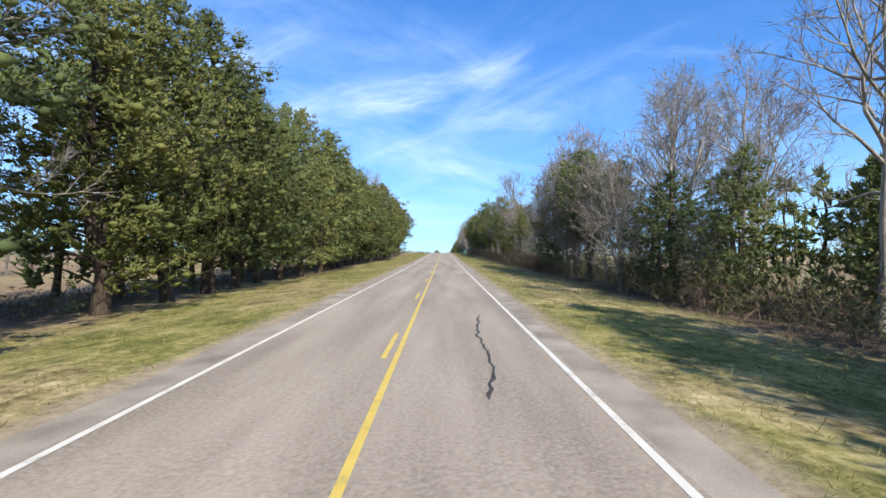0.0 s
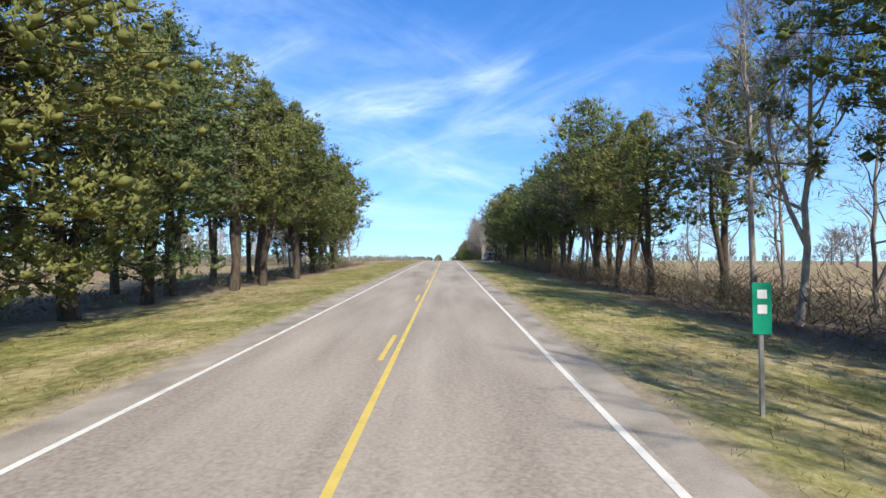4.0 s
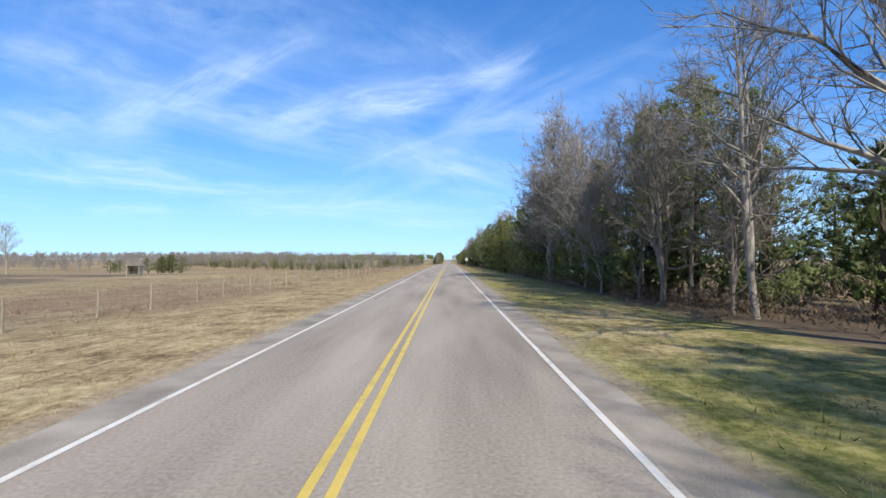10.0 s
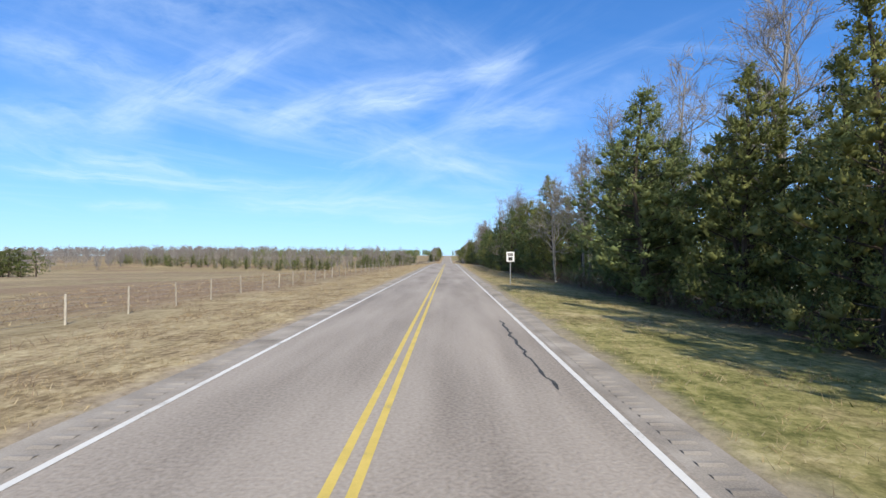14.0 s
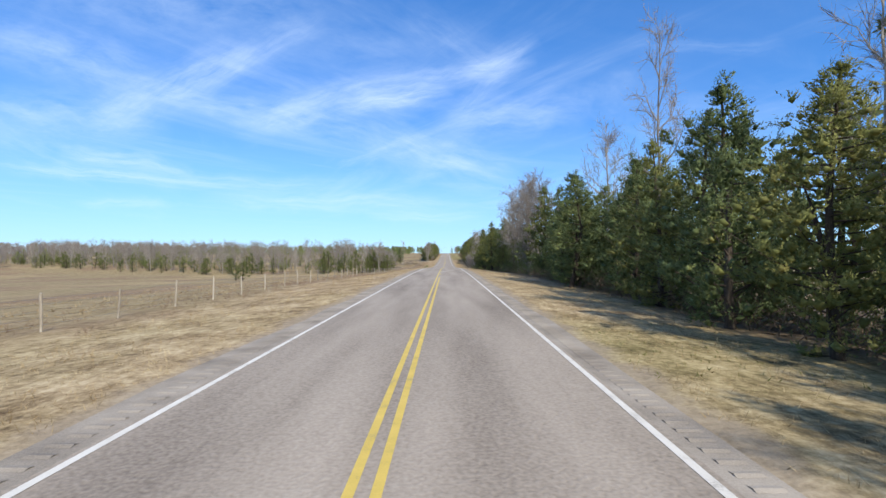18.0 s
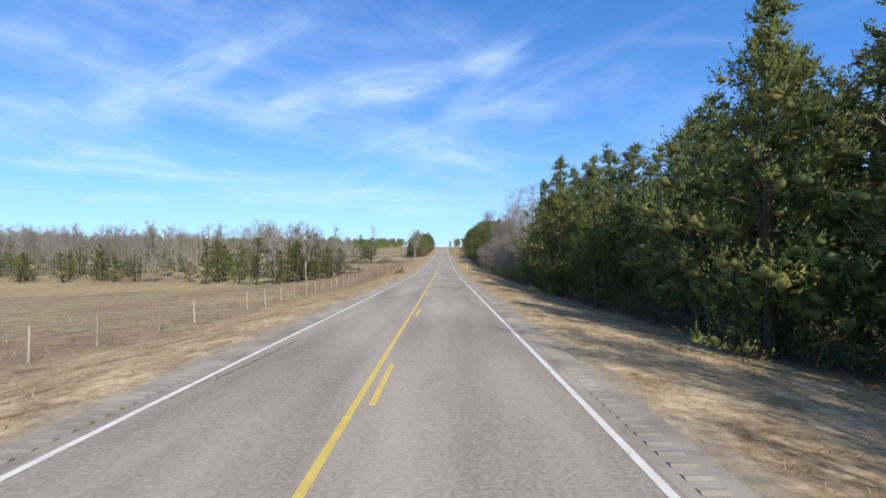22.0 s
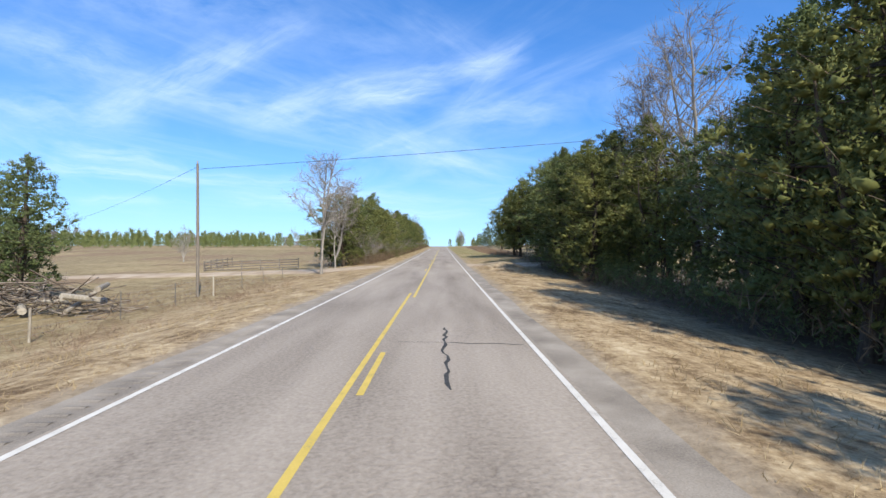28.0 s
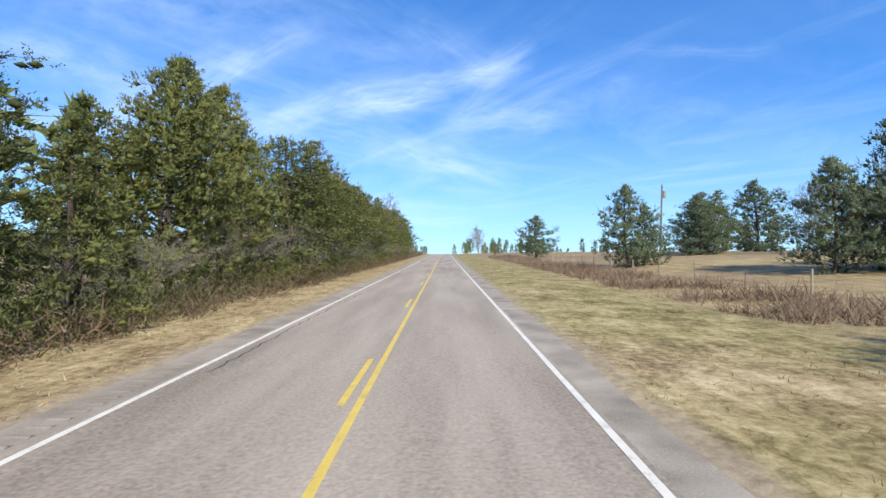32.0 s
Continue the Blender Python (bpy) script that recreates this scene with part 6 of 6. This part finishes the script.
def old_bus():
    b = thing("old_bus", 17.4, 242.2, 100)
    # x across, y forward; front at +y
    L, W, H = 8.6, 2.4, 2.75
    bm = bmesh.new()
    prof = []
    for k in range(9):
        a = math.pi * k / 8
        prof.append((math.cos(a) * W / 2, 2.25 + math.sin(a) * (H - 2.25)))
    ring = [(-W / 2 + .04, .45), (W / 2 - .04, .45), (W / 2, .6)] + prof + [(-W / 2, .6)]
    stations = [(-L / 2, .92), (-L / 2 + .25, 1.0), (-1.5, 1.0), (1.5, 1.0), (L / 2 - .45, 1.0), (L / 2 - .1, .95), (L / 2, .86)]
    loops = []
    for y, k in stations:
        loops.append([bm.verts.new((x * k, y, .45 + (z - .45) * (k if z > 1.2 else 1))) for x, z in ring])
    for a, c in zip(loops, loops[1:]):
        for i in range(len(ring)):
            j = (i + 1) % len(ring)
            bm.faces.new((a[i], a[j], c[j], c[i]))
    bm.faces.new(loops[0])
    bm.faces.new(loops[-1][::-1])
    bmesh.ops.recalc_face_normals(bm, faces=bm.faces)
    part("body", bm, M_BUSCREAM, b, "faded cream painted body")
    for sx in (-1, 1):
        for z0, z1 in ((.78, .86), (1.02, 1.12), (1.28, 1.36)):
            block("stripe", (sx * (W / 2 + .004) - .008, -L / 2 + .3, z0), (sx * (W / 2 + .004) + .008, L / 2 - .5, z1), M_BUSDARK, b, .002, "faded dark stripe")
        y = -L / 2 + .5
        while y < L / 2 - 1.0:
            w = block("window", (sx * (W / 2 + .002) - .012, y, 1.52), (sx * (W / 2 + .002) + .012, y + .82, 2.15), M_GLASS, b, .01)
            for q in (y - .02, y + .82):
                block("frame", (sx * (W / 2 + .006) - .014, q - .02, 1.5), (sx * (W / 2 + .006) + .014, q + .02, 2.17), M_CHROME, w, .003)
            y += .92
        for y in (-2.7, 2.9):
            wheel = cyl("wheel", (sx * (W / 2 - .26), y, .46), (sx * (W / 2 + .02), y, .46), .47, M_RUBBER, b, 20)
            cyl("hub", (sx * (W / 2 + .0), y, .46), (sx * (W / 2 + .05), y, .46), .22, M_CHROME, wheel, 14)
            bm = bmesh.new()
            bmesh.ops.create_circle(bm, cap_ends=False, segments=20, radius=.56, matrix=Matrix.Translation((sx * (W / 2 + .015), y, .46)) @ Matrix.Rotation(radians(90), 4, "Y"))
            g = bmesh.ops.extrude_edge_only(bm, edges=list(bm.edges))
            bmesh.ops.translate(bm, verts=[e for e in g["geom"] if isinstance(e, bmesh.types.BMVert)], vec=(sx * .03, 0, 0))
            bmesh.ops.solidify(bm, geom=list(bm.faces), thickness=.05)
            part("wheel_arch", bm, M_BUSDARK, b)
    yf = L / 2
    for sx in (-1, 1):
        block("windscreen", (min(sx * .04, sx * .97), yf - .03, 1.36), (max(sx * .04, sx * .97), yf + .02, 2.07), M_GLASS, b, .03)
        lamp = cyl("headlight", (sx * .78, yf - .05, .82), (sx * .78, yf + .07, .82), .11, M_LAMP, b, 16)
        cyl("rim", (sx * .78, yf - .05, .82), (sx * .78, yf + .05, .82), .135, M_CHROME, lamp, 16)
        cyl("mirror_arm", (sx * 1.1, yf - .1, 1.7), (sx * 1.42, yf + .12, 1.75), .015, M_BLACK, b, 6)
        block("mirror", (sx * 1.42 - .07, yf + .1, 1.55), (sx * 1.42 + .07, yf + .14, 1.9), M_BLACK, b, .01)
    for sx in (-1, 1):
        block("destination_window", (min(sx * .05, sx * .72), yf - .16, 2.17), (max(sx * .05, sx * .72), yf - .0, 2.38), M_GLASS, b, .04)
    for k in range(4):
        block("roof_vent", (-.28, -3.2 + 1.9 * k, 2.7), (.28, -2.6 + 1.9 * k, 2.86), M_BUSCREAM, b, .05)
    block("visor", (-1.0, yf - .06, 2.09), (1.0, yf + .12, 2.14), M_BUSDARK, b, .015)
    block("bumper", (-1.22, yf + .02, .42), (1.22, yf + .14, .62), M_CHROME, b, .03)
    grille = block("grille", (-.5, yf - .01, .7), (.5, yf + .025, 1.2), M_BUSDARK, b, .02)
    for k in range(6):
        block("slat", (-.47, yf + .026, .74 + .075 * k), (.47, yf + .045, .77 + .075 * k), M_CHROME, grille, .004)
    for sx in (-.9, .9):
        cyl("marker_lamp", (sx, yf - .15, 2.5), (sx, yf - .02, 2.5), .045, M_SIGNYELLOW, b, 10)
    return tagged(b, "derelict cream coach bus with dark stripes parked in the grass", "bus")


old_bus()

# ---- dark car beside the drive ----


def parked_car(x, s, turn):
    c = thing("parked_car", x, s, turn)
    # y forward, x across
    side = [(-2.1, .42), (-2.12, .85), (-2.0, 1.0), (-1.45, 1.05), (-.95, 1.42), (.25, 1.44), (.95, 1.02), (1.95, .88), (2.12, .62), (2.1, .36), (-1.9, .32)]
    bm = bmesh.new()
    loops = []
    for w, k in ((-.86, .97), (-.8, 1.0), (.8, 1.0), (.86, .97)):
        loops.append([bm.verts.new((w * (.84 if z > 1.2 else 1.0), y * k, .36 + (z - .36) * (k if z > .5 else 1))) for y, z in side])
    for p, q in zip(loops, loops[1:]):
        for i in range(len(side)):
            j = (i + 1) % len(side)
            bm.faces.new((p[i], p[j], q[j], q[i]))
    bm.faces.new(loops[0][::-1])
    bm.faces.new(loops[-1])
    bmesh.ops.recalc_face_normals(bm, faces=bm.faces)
    part("body", bm, M_CARPAINT, c)
    for sx in (-1, 1):
        for y0, y1 in ((-.85, -.2), (-.12, .55)):
            block("window", (sx * .79 - .03, y0, 1.05), (sx * .79 + .03, y1, 1.34), M_GLASS, c, .01)
        for y in (-1.32, 1.35):
            wheel = cyl("wheel", (sx * .66, y, .32), (sx * .89, y, .32), .33, M_RUBBER, c, 18)
            cyl("rim", (sx * .87, y, .32), (sx * .905, y, .32), .2, M_CHROME, wheel, 12)
        block("headlight", (sx * .62 - .15, 2.02, .66), (sx * .62 + .15, 2.13, .78), M_LAMP, c, .02)
    block("bumper", (-.84, 2.02, .36), (.84, 2.18, .56), M_BLACK, c, .03)
    return tagged(c, "dark parked car in the shade beside the drive", "car")


parked_car(30.5, 236.5, 150)

# ---- small hut in the field ----
hut = thing("field_hut", -53, 324, 12)
for sx in (-.9, .9):
    for sy in (-.8, .8):
        block("post", (sx - .06, sy - .06, -.3), (sx + .06, sy + .06, 1.7), M_POST, hut, .01)
for k in range(9):
    block("plank", (-.95, .78, .1 + .18 * k), (.95, .82, .26 + .18 * k), M_POST, hut, .006)
    block("plank", (.93, -.8, .1 + .18 * k), (.97, .78, .26 + .18 * k), M_POST, hut, .006)
    block("plank", (-.97, -.8, .1 + .18 * k), (-.93, .78, .26 + .18 * k), M_POST, hut, .006)
bm = bmesh.new()
box(bm, (-1.15, -1.05, 1.7), (1.15, 1.05, 1.76), .01)
part("roof", bm, M_TIN, hut, "rusty tin roof")
tagged(hut, "small grey plank hut with a tin roof in the field", "hut")

# ---- brick house behind the fence ----
house = thing("house", 51, 823, -18, land_z(51, 823) - .55)
bm = bmesh.new()
box(bm, (-7.5, -2.1, .5), (7.5, 2.1, 2.9), .03)
part("wall", bm, M_BRICK, house, "brown brick walls")
block("skirting", (-7.4, -2.0, -.9), (7.4, 2.0, .5), M_BRICK, house, .02)
bm = bmesh.new()
vs = [bm.verts.new(p) for p in ((-7.8, -2.5, 2.88), (7.8, -2.5, 2.88), (7.8, 2.5, 2.88), (-7.8, 2.5, 2.88), (-7.8, 0, 3.55), (7.8, 0, 3.55))]
for q in ((0, 1, 5, 4), (2, 3, 4, 5), (0, 4, 3), (1, 2, 5), (3, 2, 1, 0)):
    bm.faces.new([vs[i] for i in q])
part("roof", bm, M_ROOF, house, "low grey shingle roof")
for x in (-5.6, -2.8, 2.6, 5.4):
    w = block("window", (x - .5, -2.13, 1.35), (x + .5, -2.09, 2.35), M_GLASS, house, .01)
    for xx in (-.56, .48):
        block("shutter", (x + xx * 1.0, -2.16, 1.3), (x + xx + .08, -2.08, 2.4), M_HOUSE, w, .005, "white side trim")
    block("frame", (x - .58, -2.15, 2.35), (x + .58, -2.08, 2.43), M_HOUSE, w, .005)
    block("sill", (x - .58, -2.17, 1.27), (x + .58, -2.08, 1.35), M_HOUSE, w, .005)
block("door", (-.45, -2.13, .5), (.45, -2.09, 2.5), M_BUSDARK, house, .01)
for x in (-7.4, -6.2, -5.0, -3.8):
    block("porch_post", (x - .06, -3.6, -.6), (x + .06, -3.48, 2.6), M_HOUSE, house, .01)
block("porch_roof", (-7.8, -3.8, 2.6), (-3.4, -2.1, 2.72), M_ROOF, house, .02)
tagged(house, "long low brown brick house with grey roof and white porch", "house")


# ---- brush piles ----


def brush_pile(x, s, length, height, seed, label, logs=0):
    rng = np.random.default_rng(seed)
    p = thing("brush_pile", x, s)
    sp = Soup()
    for _ in range(190):
        a, u = rng.uniform(0, 6.28), rng.uniform(-1, 1)
        c = np.array((u * length / 2, rng.normal() * .7, height * (1 - u * u) * rng.uniform(0, .8)))
        d = np.array((math.cos(a), math.sin(a), rng.normal() * .28)) * rng.uniform(.6, 1.9)
        r = rng.uniform(.012, .05)
        sp.tube(wobble(rng, c - d, c + d, .12, 3), [r, r * .9, r * .7, r * .3], 4)
    piece("tangle", sp.mesh("tangle", M_BRUSHWOOD, True), p)
    for k in range(logs):
        u = rng.uniform(-.8, .8)
        c = np.array((u * length / 2, rng.normal() * .6, .2 + height * .6 * rng.random()))
        d = np.array((rng.normal(), rng.normal(), rng.normal() * .3))
        d = d / np.linalg.norm(d) * rng.uniform(.7, 1.5)
        sl = Soup()
        r = rng.uniform(.09, .2)
        sl.tube([tuple(c - d), tuple(c), tuple(c + d)], [r, r * .95, r * .85], 9)
        n = len(sl.v)
        sl.f += [tuple(range(9))[::-1], tuple(range(n - 9, n))]
        piece("log", sl.mesh("log", M_POST, False), p)
    return tagged(p, label, "brush pile")


brush_pile(-20.2, 708, 9.5, 2.3, 3, "heap of grey cut branches and logs in the pasture", 10)
brush_pile(-31, 712, 7, 1.8, 4, "heap of grey cut branches and logs in the pasture", 5)
brush_pile(-25, 662, 7, 1.1, 5, "heap of sawn logs and branches by the trees", 16)
brush_pile(-24, 676, 4, .9, 6, "heap of sawn logs and branches by the trees", 6)
